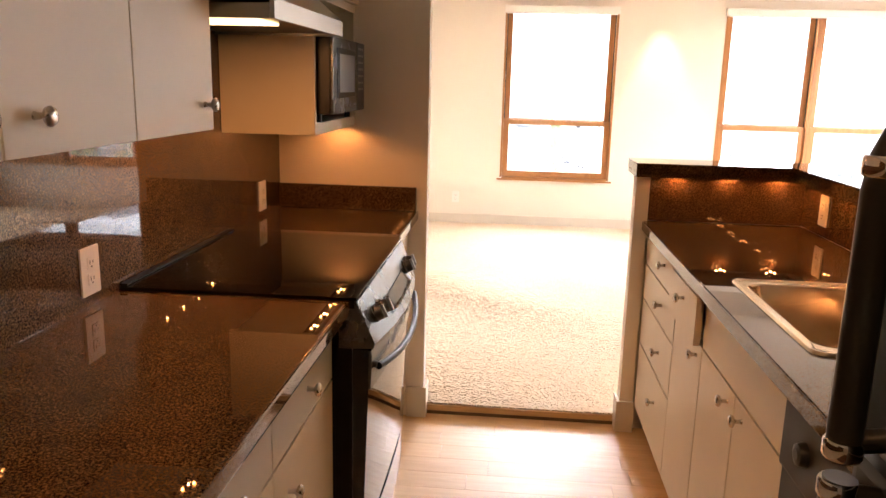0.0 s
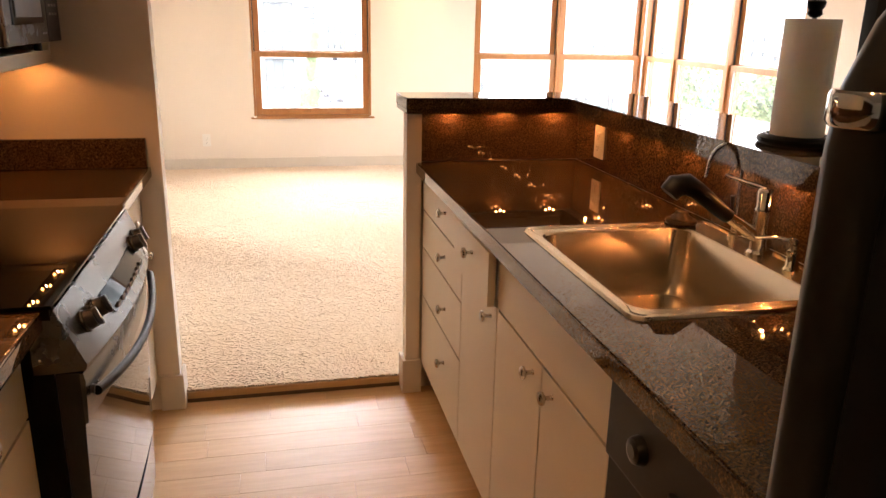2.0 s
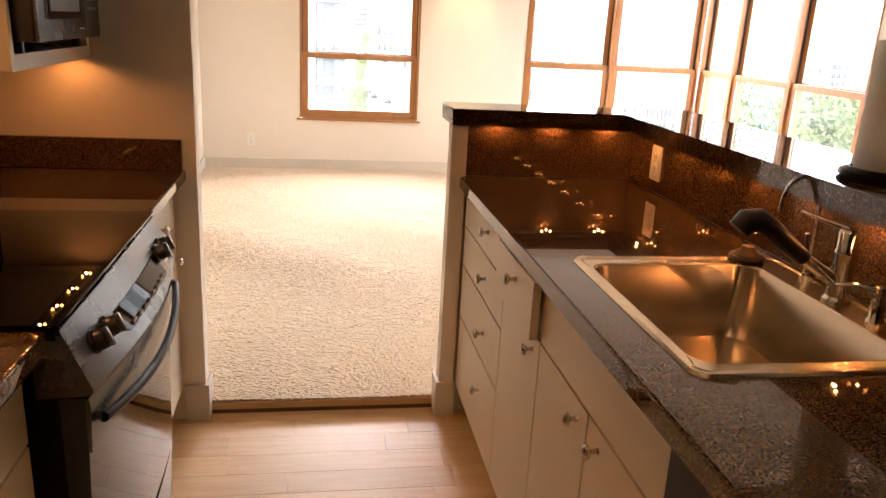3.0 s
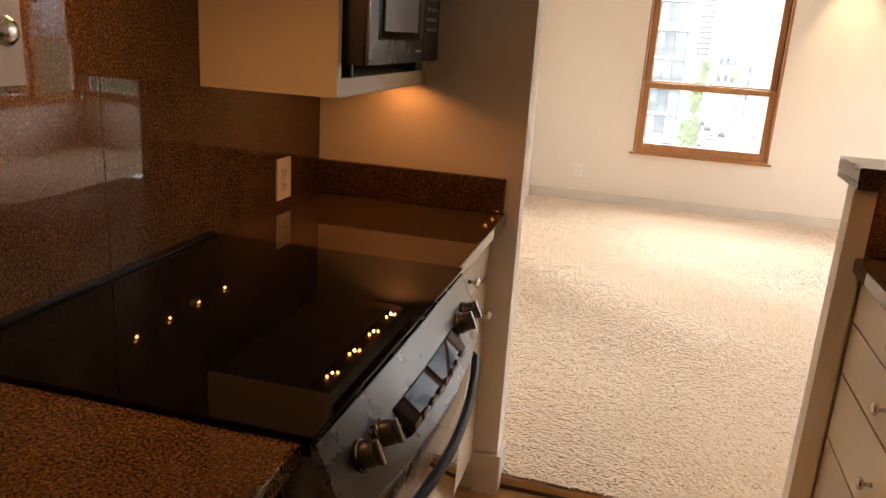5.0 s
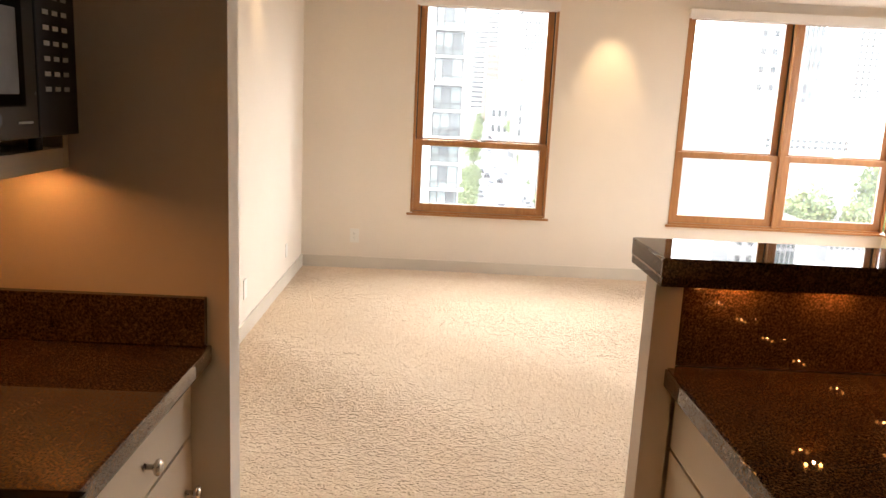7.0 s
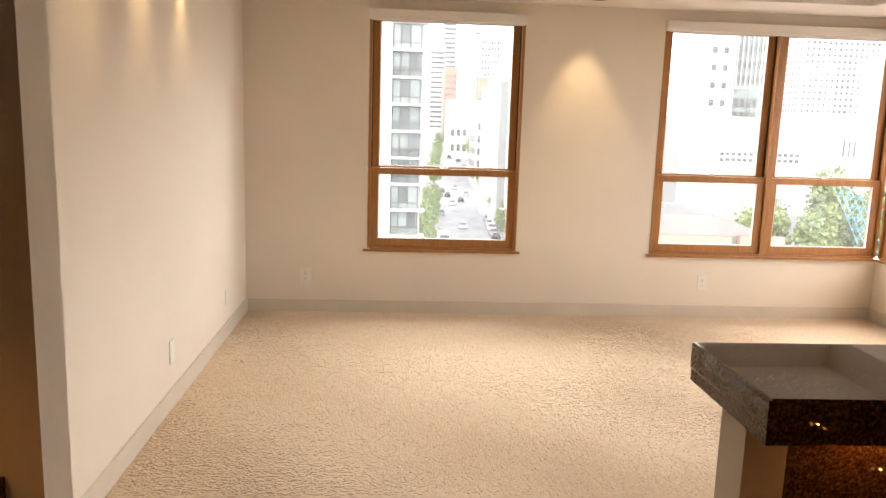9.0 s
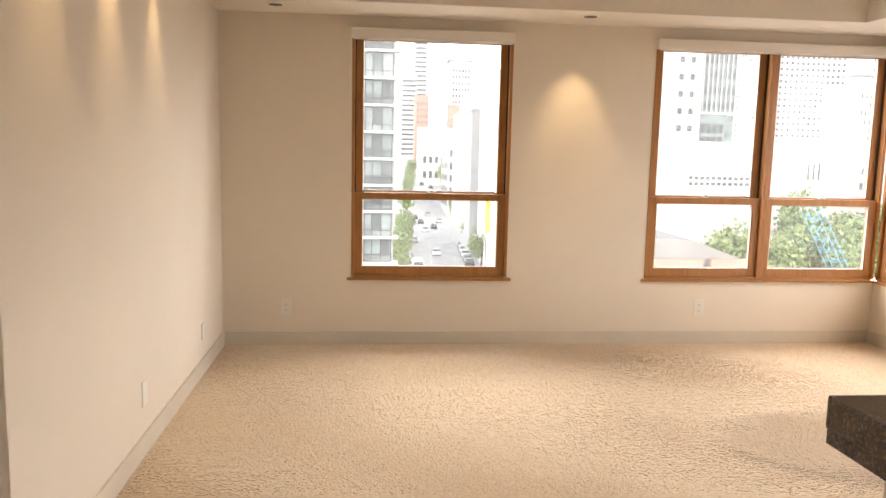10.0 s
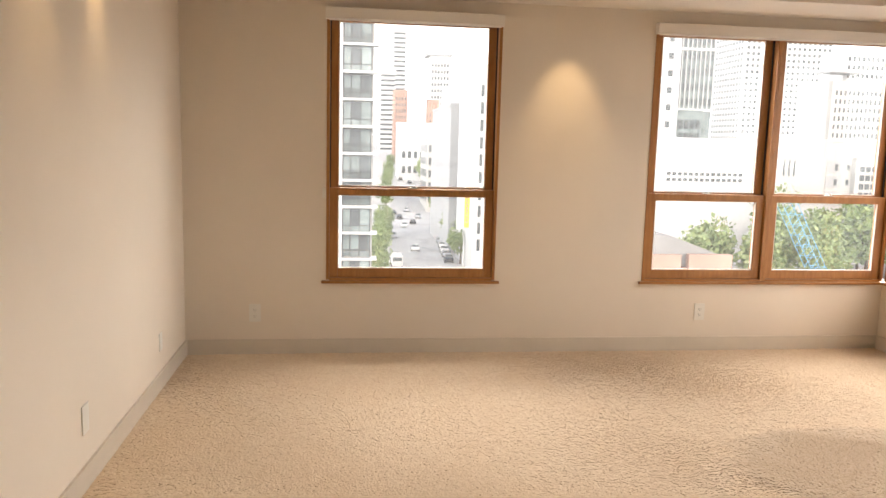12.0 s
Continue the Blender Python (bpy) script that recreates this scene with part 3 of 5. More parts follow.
# ---- stove ----
RY0, RY1 = 2.040, 2.819
c = thing("kitchen_range", (-0.56, 2.43, KF), "slide-in electric range with black glass top and steel front", "stove")
part("body", boxes((-0.875, -0.265, RY0, RY1, KF + 0.06, 0.893)), M_BLACKE, c, "black enamel body")
part("plinth", boxes((-0.86, -0.32, RY0 + 0.02, RY1 - 0.02, KF, KF + 0.06)), M_BLACKE, c)
part("cooktop", boxes((-0.882, -0.252, RY0 - 0.006, RY1 + 0.006, 0.9155, 0.9235), bevel=0.003), M_BLACKG, c, "glossy black glass cooktop")
part("cooktop_rim", boxes((-0.882, -0.258, RY0 - 0.002, RY1 + 0.002, 0.894, 0.915)), M_BLACKE, c)
part("rear_trim", boxes((-0.8835, -0.862, RY0, RY1, 0.924, 0.930), bevel=0.002), M_BLACKE, c)


def bow(y, out):
    """How far the front bulges at y."""
    u = (y - (RY0 + RY1) / 2) / ((RY1 - RY0) / 2)
    return out * (1 - u * u)


def bowed(bm, prof, y0, y1, out, n=24):
    """A front that bulges: prof lists (x, z, share of the bulge)."""
    rows = []
    for i in range(n + 1):
        y = y0 + (y1 - y0) * i / n
        rows.append([bm.verts.new((x + bow(y, out) * s, y, z)) for x, z, s in prof])
    k = len(prof)
    for p, q in zip(rows, rows[1:]):
        for j in range(k):
            bm.faces.new((p[j], p[(j + 1) % k], q[(j + 1) % k], q[j]))
    bm.faces.new(rows[0])
    bm.faces.new(list(reversed(rows[-1])))


bm = bmesh.new()
bowed(bm, [(-0.30, 0.90, 0), (-0.258, 0.914, 0), (-0.252, 0.912, 0.1), (-0.205, 0.80, 1.0), (-0.209, 0.788, 1.0), (-0.264, 0.785, 0), (-0.30, 0.785, 0)], RY0, RY1, 0.035)
panel = part("control_panel", bm, M_PANELS, c, "bowed brushed steel control panel")
bm = bmesh.new()
bowed(bm, [(-0.2305, 0.866, 0.45), (-0.2285, 0.8665, 0.45), (-0.2105, 0.823, 0.82), (-0.2125, 0.8225, 0.82)], 2.25, 2.62, 0.035, 12)
part("display", bm, M_BLACKG, panel, "dark glass display")
for k in range(8):
    yy = 2.275 + k * 0.042
    o = bow(yy, 0.035) * 0.8
    part("touch_pad", boxes((-0.2115 + o, -0.2085 + o, yy, yy + 0.025, 0.826, 0.834), bevel=0.001), M_MARK, panel)
for yy in (2.125, 2.192, 2.668, 2.735):
    o = bow(yy, 0.035) * 0.6
    q0 = Vector((-0.228 + o, yy, 0.855))
    d = Vector((0.92, 0, 0.39))
    bm = bmesh.new()
    lathe(bm, q0 - d * 0.004, d, [(0.023, 0), (0.024, 0.005), (0.022, 0.008)], 24)
    kn = part("knob", bm, M_PANELS, panel, "black knob on a steel ring")
    bm = bmesh.new()
    lathe(bm, q0 + d * 0.005, d, [(0.020, 0), (0.0185, 0.014), (0.015, 0.018)], 24)
    part("grip", bm, M_BLACK, kn)
    bm = bmesh.new()
    vs = box(bm, -0.004, 0.004, -0.019, 0.019, 0.0, 0.010, bevel=0.002)
    bmesh.ops.transform(bm, matrix=Matrix.Translation(q0 + d * 0.0205) @ d.to_track_quat("Z", "Y").to_matrix().to_4x4(), verts=bm.verts)
    part("pointer", bm, M_STEEL, kn, "bright steel pointer bar")
bm = bmesh.new()
bowed(bm, [(-0.264, 0.782, 0), (-0.222, 0.782, 1), (-0.218, 0.765, 1), (-0.222, 0.70, 0.9), (-0.238, 0.225, 0.35), (-0.264, 0.225, 0)], RY0 + 0.004, RY1 - 0.004, 0.02)
door = part("oven_door", bm, M_OVEN, c, "black glass oven door")
bm = bmesh.new()
bowed(bm, [(-0.222, 0.781, 1), (-0.2155, 0.781, 1), (-0.2125, 0.765, 1), (-0.2165, 0.675, 0.95), (-0.2225, 0.675, 0.95)], RY0 + 0.002, RY1 - 0.002, 0.0215)
part("door_top_band", bm, M_PANELS, door, "brushed steel band above the handle")
ys = [RY0 + 0.03 + (RY1 - RY0 - 0.06) * i / 24 for i in range(25)]
bm = bmesh.new()
tube(bm, [(-0.207 + bow(y, 0.045), y, 0.735 - bow(y, 0.028)) for y in ys], 0.010, 12)
h = part("door_handle", bm, M_BLACKE, door, "long bowed dark handle")
for yy in (ys[0], ys[-1]):
    bm = bmesh.new()
    rod(bm, (-0.225, yy, 0.737), (-0.204, yy, 0.735), 0.009)
    part("handle_post", bm, M_BLACK, h)
bm = bmesh.new()
bowed(bm, [(-0.264, 0.218, 0), (-0.240, 0.218, 1), (-0.244, 0.07, 1), (-0.264, 0.07, 0)], RY0 + 0.004, RY1 - 0.004, 0.012)
part("storage_drawer", bm, M_OVEN, c, "black glossy storage drawer")

# ---- kitchen, east side ----
RF = 0.712
GR = "base cabinets of the sink side"
cabinet("base_cabinet", "cream base cabinet with four drawers beside the half wall", RF, 1.30, 2.79, 3.425, KF, 0.875,
        [("drawer", 2.79, 3.425, 0.735, 0.868, 3.03, 0.815), ("drawer", 2.79, 3.425, 0.585, 0.733, 3.03, 0.66),
         ("drawer", 2.79, 3.425, 0.385, 0.583, 3.01, 0.478), ("drawer", 2.79, 3.425, 0.085, 0.383, 3.01, 0.275)], GR, 0.09)
cb = cabinet("base_cabinet", "cream base cabinet with a drawer standing slightly open", RF, 1.30, 2.405, 2.788, KF, 0.875,
             [("door", 2.405, 2.788, 0.085, 0.715, 2.46, 0.672)], GR, 0.09)
bm = bmesh.new()
box(bm, RF - 0.028, RF - 0.008, 2.407, 2.786, 0.718, 0.866, bevel=0.0015)
box(bm, RF - 0.009, RF + 0.001, 2.43, 2.765, 0.73, 0.84)
dd = part("drawer", bm, M_CAB, cb, "drawer pulled out a little")
knob(dd, RF - 0.028, 2.57, 0.819, -1)
cabinet("sink_cabinet", "cream sink cabinet with two doors and a false front", RF, 1.30, 1.705, 2.403, KF, 0.70,
        [("false_front", 1.705, 2.403, 0.715, 0.868, None, None), ("door", 2.055, 2.403, 0.085, 0.713, 2.11, 0.672), ("door", 1.705, 2.053, 0.085, 0.713, 1.985, 0.672)], GR, 0.09)
cabinet("base_cabinet", "cream filler cabinet beside the refrigerator", RF, 1.30, 1.06, 1.098, KF, 0.875, [("filler", 1.06, 1.098, 0.085, 0.868, None, None)], GR, 0.09)

c = thing("dishwasher", (1.0, 1.4, KF), "black dishwasher under the granite worktop", "dishwasher")
part("tub", boxes((0.74, 1.30, 1.10, 1.70, KF, 0.87)), M_BLACKE, c)
d = part("door", boxes((0.708, 0.739, 1.104, 1.698, 0.09, 0.715), bevel=0.004), M_BLACKE, c, "black enamel door")
p = part("control_strip", boxes((0.700, 0.739, 1.104, 1.698, 0.718, 0.868), bevel=0.006), plain("dw_panel", (0.026, 0.021, 0.017), 0.4, vary=0.2, spec=0.2), c, "dark brown control strip")
bm = bmesh.new()
lathe(bm, (0.7005, 1.575, 0.795), (-1, 0, 0), [(0.024, 0), (0.024, 0.004), (0.021, 0.016), (0.012, 0.019)], 24)
part("dial", bm, M_BLACK, p, "round black dial")
part("latch", boxes((0.689, 0.702, 1.33, 1.47, 0.75, 0.79), bevel=0.004), M_BLACK, p, "black latch handle")

# worktop with a cut-out for the sink
SX0, SX1, SY0, SY1 = 0.782, 1.318, 1.80, 2.452
xs = [0.69, SX0 + 0.02, SX1 - 0.08, 1.334]
ys = [1.06, SY0 + 0.02, SY1 - 0.02, 3.4265]
bm = bmesh.new()
gv = {(i, j, k): bm.verts.new((xs[i], ys[j], (0.876, 0.914)[k])) for i in range(4) for j in range(4) for k in range(2)}
cells = {(i, j) for i in range(3) for j in range(3)} - {(1, 1)}
for i, j in cells:
    bm.faces.new([gv[i, j, 1], gv[i + 1, j, 1], gv[i + 1, j + 1, 1], gv[i, j + 1, 1]])
    bm.faces.new([gv[i, j + 1, 0], gv[i + 1, j + 1, 0], gv[i + 1, j, 0], gv[i, j, 0]])
    for (di, dj), (a, b_) in (((-1, 0), ((i, j), (i, j + 1))), ((1, 0), ((i + 1, j + 1), (i + 1, j))), ((0, -1), ((i + 1, j), (i, j))), ((0, 1), ((i, j + 1), (i + 1, j + 1)))):
        if (i + di, j + dj) not in cells:
            bm.faces.new([gv[(*a, 0)], gv[(*a, 1)], gv[(*b_, 1)], gv[(*b_, 0)]])
solid("worktop", bm, M_GRAN, "polished brown granite worktop round the sink", "worktop")
solid("worktop_infill", boxes((0.7065, 1.334, 3.427, 3.4415, 0.876, 0.9137)), M_GRAN, "granite worktop strip against the splash panel", "worktop")
solid("worktop_nosing", boxes((0.684, 0.6897, 1.06, 3.426, 0.874, 0.912), bevel=0.0025), M_GRAN, "rounded granite front edge of the sink worktop", "worktop")
solid("backsplash_bar", boxes((0.7065, 1.334, 3.442, 3.463, 0.915, 1.121), (1.335, 1.3595, 1.03, 3.463, 0.915, 1.121), bevel=0.001), M_GRAN, "dark granite splash panel under the bar top", "backsplash", kind="structure")
bm = bmesh.new()
prism(bm, [(0.632, 3.350), (1.250, 3.350), (1.250, 0.20), (1.60, 0.20), (1.60, 3.585), (0.632, 3.585)], "z", 1.123, 1.163)
bmesh.ops.bevel(bm, geom=[e for e in bm.edges], offset=0.005, segments=2, profile=0.7, affect="EDGES")
bar = solid("bar_top", bm, M_GRAN, "raised L-shaped polished granite bar top", "bar top")
for row in ((0.634, 1.272, 3.352, 3.374, 1.106, 1.1226), (1.252, 1.272, 0.202, 3.3515, 1.106, 1.1226), (0.634, 1.598, 3.563, 3.583, 1.106, 1.1226), (0.634, 0.647, 3.3745, 3.5625, 1.106, 1.1226)):
    part("edge_strip", boxes(row, bevel=0.001), M_GRAN, bar, "built-up granite edge under the bar top")
xenon("light_bar", "slim warm light bar under the bar top", 0.71, 3.412, 1.123, 0.62, "x", 0.206, 3, 0.085)
xenon("light_bar", "slim warm light bar under the long bar top", 1.307, 1.75, 1.123, 1.65, "y", 0.222, 7, 0.085)
outlet("wall_outlet", "-x", (1.334, 3.22, 1.015), 0.075, 0.118, "white outlet plate on the dark splash panel")


def rounded(x0, x1, y0, y1, r, n=6):
    pts = []
    for cx, cy, a in ((x1 - r, y1 - r, 0), (x0 + r, y1 - r, 90), (x0 + r, y0 + r, 180), (x1 - r, y0 + r, 270)):
        for k in range(n + 1):
            t = radians(a + 90 * k / n)
            pts.append((cx + r * math.cos(t), cy + r * math.sin(t)))
    return pts


def loops(bm, rings, close=True):
    rows = [[bm.verts.new((x, y, z)) for x, y in pts] for pts, z in rings]
    for p, q in zip(rows, rows[1:]):
        for i in range(len(p)):
            bm.faces.new((p[i], p[(i + 1) % len(p)], q[(i + 1) % len(p)], q[i]))
    if close:
        bm.faces.new(rows[-1])


c = thing("kitchen_sink", (1.04, 2.12, 0.70), "single-bowl stainless drop-in sink in the granite worktop", "sink")
bm = bmesh.new()
BX0, BX1, BY0, BY1 = 0.812, 1.225, 1.85, 2.395
loops(bm, [(rounded(SX0, SX1, SY0, SY1, 0.03), 0.9145), (rounded(SX0 + 0.004, SX1 - 0.004, SY0 + 0.004, SY1 - 0.004, 0.03), 0.921),
           (rounded(SX0 + 0.014, SX1 - 0.014, SY0 + 0.014, SY1 - 0.014, 0.03), 0.9215), (rounded(SX0 + 0.018, SX1 - 0.02, SY0 + 0.018, SY1 - 0.018, 0.03), 0.918),
           (rounded(BX0 - 0.004, BX1 + 0.004, BY0 - 0.004, BY1 + 0.004, 0.05), 0.918), (rounded(BX0, BX1, BY0, BY1, 0.05), 0.913),
           (rounded(BX0 + 0.006, BX1 - 0.006, BY0 + 0.006, BY1 - 0.006, 0.05), 0.77), (rounded(BX0 + 0.02, BX1 - 0.02, BY0 + 0.02, BY1 - 0.02, 0.05), 0.737),
           (rounded(BX0 + 0.06, BX1 - 0.06, BY0 + 0.06, BY1 - 0.06, 0.05), 0.727), (rounded(0.98, 1.06, 2.08, 2.16, 0.0399), 0.723)])
part("bowl", bm, M_SINK, c)
bm = bmesh.new()
lathe(bm, (1.02, 2.12, 0.7235), (0, 0, 1), [(0.042, 0), (0.042, 0.003), (0.036, 0.004), (0.03, 0.001), (0.008, 0.002)], 24)
part("drain", bm, M_CHROME, c, "chrome drain ring")

c = thing("kitchen_faucet", (1.272, 2.14, 0.918), "chrome single-lever faucet with black pull-out spray head", "faucet")
bm = bmesh.new()
lathe(bm, (1.272, 2.14, 0.9185), (0, 0, 1), [(0.030, 0), (0.030, 0.006), (0.024, 0.012), (0.023, 0.10), (0.0245, 0.104), (0.0245, 0.112), (0.022, 0.116), (0.023, 0.15), (0.018, 0.158), (0.004, 0.160)], 24)
part("body", bm, M_CHROME, c)
bm = bmesh.new()
tube(bm, [(1.27, 2.142, 0.955), (1.235, 2.147, 0.978), (1.19, 2.152, 1.008)], [0.019, 0.0165, 0.015])
sp = part("spout", bm, M_CHROME, c)
bm = bmesh.new()
tube(bm, [(1.188, 2.152, 1.009), (1.14, 2.157, 1.045), (1.10, 2.16, 1.075), (1.075, 2.162, 1.088), (1.05, 2.164, 1.084), (1.035, 2.165, 1.066)], [0.0165, 0.019, 0.021, 0.025, 0.027, 0.024], 16)
sh = part("spray_head", bm, M_BLACK, sp, "black plastic pull-out spray head")
bm = bmesh.new()
tube(bm, [(1.272, 2.14, 1.075), (1.245, 2.19, 1.082), (1.222, 2.235, 1.09)], [0.008, 0.006, 0.005])
part("lever", bm, M_CHROME, c)
c = thing("water_tap", (1.30, 2.285, 0.918), "slim chrome gooseneck drinking water tap", "faucet")
bm = bmesh.new()
lathe(bm, (1.30, 2.285, 0.9185), (0, 0, 1), [(0.017, 0), (0.017, 0.008), (0.011, 0.012), (0.011, 0.05), (0.006, 0.056)], 18)
part("base", bm, M_CHROME, c)
bm = bmesh.new()
pts = [(1.30, 2.285, 0.97), (1.30, 2.285, 1.08)]
for k in range(13):
    t = math.pi * k / 12
    pts.append((1.30 - 0.045 + 0.045 * math.cos(t), 2.285 + 0.01 * k / 12, 1.10 + 0.058 * math.sin(t)))
pts.append((1.208, 2.296, 1.075))
tube(bm, pts, 0.0052, 10)
part("gooseneck", bm, M_CHROME, c)
bm = bmesh.new()
tube(bm, [(1.30, 2.285, 0.965), (1.277, 2.275, 1.0), (1.272, 2.272, 1.03)], [0.004, 0.004, 0.006], 8)
part("lever", bm, M_BLACK, c)
c = thing("soap_dispenser", (1.272, 2.02, 0.918), "short chrome soap dispenser with a thin spout", "soap dispenser")
bm = bmesh.new()
lathe(bm, (1.272, 2.02, 0.9185), (0, 0, 1), [(0.019, 0), (0.017, 0.006), (0.014, 0.010), (0.014, 0.045), (0.010, 0.048), (0.010, 0.058), (0.014, 0.060), (0.014, 0.072), (0.008, 0.075)], 18)
part("body", bm, M_CHROME, c)
bm = bmesh.new()
tube(bm, [(1.272, 2.02, 0.985), (1.235, 2.04, 0.988), (1.20, 2.06, 0.984)], 0.0045, 8)
part("spout", bm, M_CHROME, c)
c = thing("sink_strainer", (1.205, 2.415, 0.9215), "dark round strainer basket lying on the sink rim", "strainer")
bm = bmesh.new()
lathe(bm, (1.225, 2.42, 0.9222), (0, 0, 1), [(0.040, 0.0), (0.043, 0.005), (0.041, 0.011), (0.030, 0.014), (0.026, 0.020), (0.018, 0.026), (0.016, 0.034), (0.006, 0.036)], 24)
part("basket", bm, plain("dark_bronze", (0.10, 0.07, 0.05), 0.3, 0.8), c)

c = thing("paper_towel_holder", (1.40, 2.24, 1.163), "black weighted paper towel holder with a full white roll", "paper towel holder")
bm = bmesh.new()
lathe(bm, (1.41, 2.25, 1.1635), (0, 0, 1), [(0.086, 0), (0.092, 0.006), (0.090, 0.014), (0.078, 0.021), (0.070, 0.022), (0.066, 0.017), (0.012, 0.016)], 40)
part("base", bm, M_BLACKE, c, "glossy black round base")
bm = bmesh.new()
rod(bm, (1.41, 2.25, 1.18), (1.41, 2.25, 1.47), 0.006)
part("rod", bm, M_BLACK, c)
bm = bmesh.new()
lathe(bm, (1.41, 2.25, 1.46), (0, 0, 1), [(0.010, 0), (0.017, 0.006), (0.015, 0.016), (0.020, 0.024), (0.022, 0.034), (0.018, 0.038)], 24)
part("finial", bm, M_BLACKE, c, "black turned finial")
bm = bmesh.new()
n = 48
ro = [0.062 + 0.0008 * math.sin(7 * k) + (0.0025 if k == 11 else 0) for k in range(n)]
loops(bm, [([(1.41 + r * math.cos(2 * math.pi * k / n), 2.25 + r * math.sin(2 * math.pi * k / n)) for k, r in enumerate([q * s for q in ro])], z) for s, z in ((0.3, 1.184), (0.985, 1.184), (1, 1.188), (1, 1.452), (0.985, 1.456), (0.34, 1.456), (0.33, 1.44))])
part("paper_roll", bm, M_PAPER, c, "white paper roll")

# ---- refrigerator ----
c = thing("refrigerator", (0.97, 0.6, KF), "tall black refrigerator with long black handles", "refrigerator")
FX, FY0, FY1 = 0.552, 0.14, 1.090
part("body", boxes((FX + 0.07, 1.34, FY0, 1.056, KF, 1.76), bevel=0.006), M_BLACKE, c)
SPLIT = 1.055
d1 = part("upper_door", boxes((FX, FX + 0.068, FY0, FY1, SPLIT + 0.006, 1.76), bevel=0.018), M_BLACKE, c)
d2 = part("lower_door", boxes((FX, FX + 0.068, FY0, FY1, 0.08, SPLIT - 0.006), bevel=0.018), M_BLACKE, c)
part("door_gap_trim", boxes((FX + 0.02, FX + 0.066, FY0 + 0.01, FY1 - 0.01, SPLIT - 0.005, SPLIT + 0.005)), M_STEEL, c, "thin bright strip between the doors")


def fridge_handle(door, z0, z1, y, s):
    bm = bmesh.new()
    hx = FX - 0.046
    n = 10
    pts = [(hx + 0.002, y, z0)] + [(hx, y, z0 + (z1 - z0) * k / n) for k in range(1, n)]
    pts += [(hx + 0.004, y, z1), (hx + 0.018, y - 0.002, z1 + s * 0.035), (hx + 0.036, y - 0.004, z1 + s * 0.06), (hx + 0.05, y - 0.006, z1 + s * 0.085)]
    tube(bm, pts, 0.019, 14)
    h = part("handle", bm, M_BLACK, door, "long black handle with chrome bands")
    for zz in (z0 + s * 0.012, z1 - s * 0.008):
        bm = bmesh.new()
        lathe(bm, (hx, y, zz - 0.011), (0, 0, 1), [(0.0195, 0), (0.0215, 0.003), (0.0215, 0.019), (0.0195, 0.022)], 20)
        b2 = part("handle_band", bm, M_CHROME, door, "chrome band on the handle")
    bm = bmesh.new()
    tube(bm, [(hx, y, z0 + s * 0.02), (hx + 0.03, y, z0 + s * 0.022), (FX + 0.002, y, z0 + s * 0.024)], 0.014, 12)
    part("handle_foot", bm, M_BLACK, door)


fridge_handle(d1, SPLIT + 0.012, 1.40, 1.015, 1)
fridge_handle(d2, SPLIT - 0.012, 0.60, 1.015, -1)

# ---- living room lights ----
def downlight(x, y, lit, target=None, power=12, CZ=CZ, cone=50, tint=(1.0, 0.72, 0.38)):
    c = thing("downlight", (x, y, CZ - 0.006), "small recessed ceiling downlight with dark inside", "downlight", "recessed downlights")
    bm = bmesh.new()
    lathe(bm, (x, y, CZ - 0.0005), (0, 0, -1), [(0.062, 0), (0.062, 0.003), (0.052, 0.006), (0.046, 0.0062)], 28)
    part("ring", bm, M_WHITE, c)
    bm = bmesh.new()
    lathe(bm, (x, y, CZ - 0.0066), (0, 0, -1), [(0.045, 0), (0.045, 0.0008), (0.02, 0.001)], 24)
    part("baffle", bm, M_SLOT, c, "dark inner baffle")
    if lit:
        lamp = new("downlight_lamp", bpy.data.lights.new("downlight_lamp", "SPOT"))
        lamp.data.energy, lamp.data.color, lamp.data.spot_size, lamp.data.spot_blend, lamp.data.shadow_soft_size = power, tint, radians(cone), 0.9, 0.02
        lamp.matrix_world = look((x, y, CZ - 0.02), target)


downlight(-0.483, 7.89, False)
downlight(1.57, 7.87, True, (1.57, 8.24, 1.5), 5.0)
for yy in (5.35, 5.99, 6.62):
    downlight(-0.765, yy, True, (-0.93, yy, 1.5), 2.6)
# Two inferred kitchen lamps, out of view, placed to brighten floor and doors.
for yy, watts, cone in ((0.25, 4.2, 140), (2.1, 1.9, 96)):
    downlight(0.21, yy, True, (0.2101, yy, 0.0), watts, TRAY, cone, (1.0, 0.52, 0.19))

# ---- the city outside ----
STREET = -22.0
M_ASPH = plain("asphalt", (0.36, 0.36, 0.35), 0.9, vary=0.3, scale=0.3, fine=3)
M_PAVE = plain("pavement", (0.42, 0.41, 0.39), 0.9, vary=0.2, scale=0.2, fine=4)
M_CONC = plain("pale_concrete", (0.42, 0.405, 0.375), 0.8, vary=0.1, scale=0.1, fine=2)
M_WHITEC = plain("white_cladding", (0.52, 0.515, 0.50), 0.6, vary=0.06, scale=0.1, fine=2)
M_BRICKF = plain("far_brick", (0.37, 0.235, 0.18), 0.85, vary=0.25, scale=0.3, fine=4)
M_GREYC = plain("grey_cladding", (0.34, 0.34, 0.335), 0.7, vary=0.1, scale=0.1, fine=2)
M_PANE = plain("far_glass", (0.085, 0.095, 0.097), 0.3, vary=0.5, scale=0.25, fine=1.5)
M_PANEL2 = plain("green_glass", (0.20, 0.235, 0.225), 0.25, vary=0.5, scale=0.3, fine=1.5)
M_DARKR = plain("rail_metal", (0.06, 0.062, 0.062), 0.5)
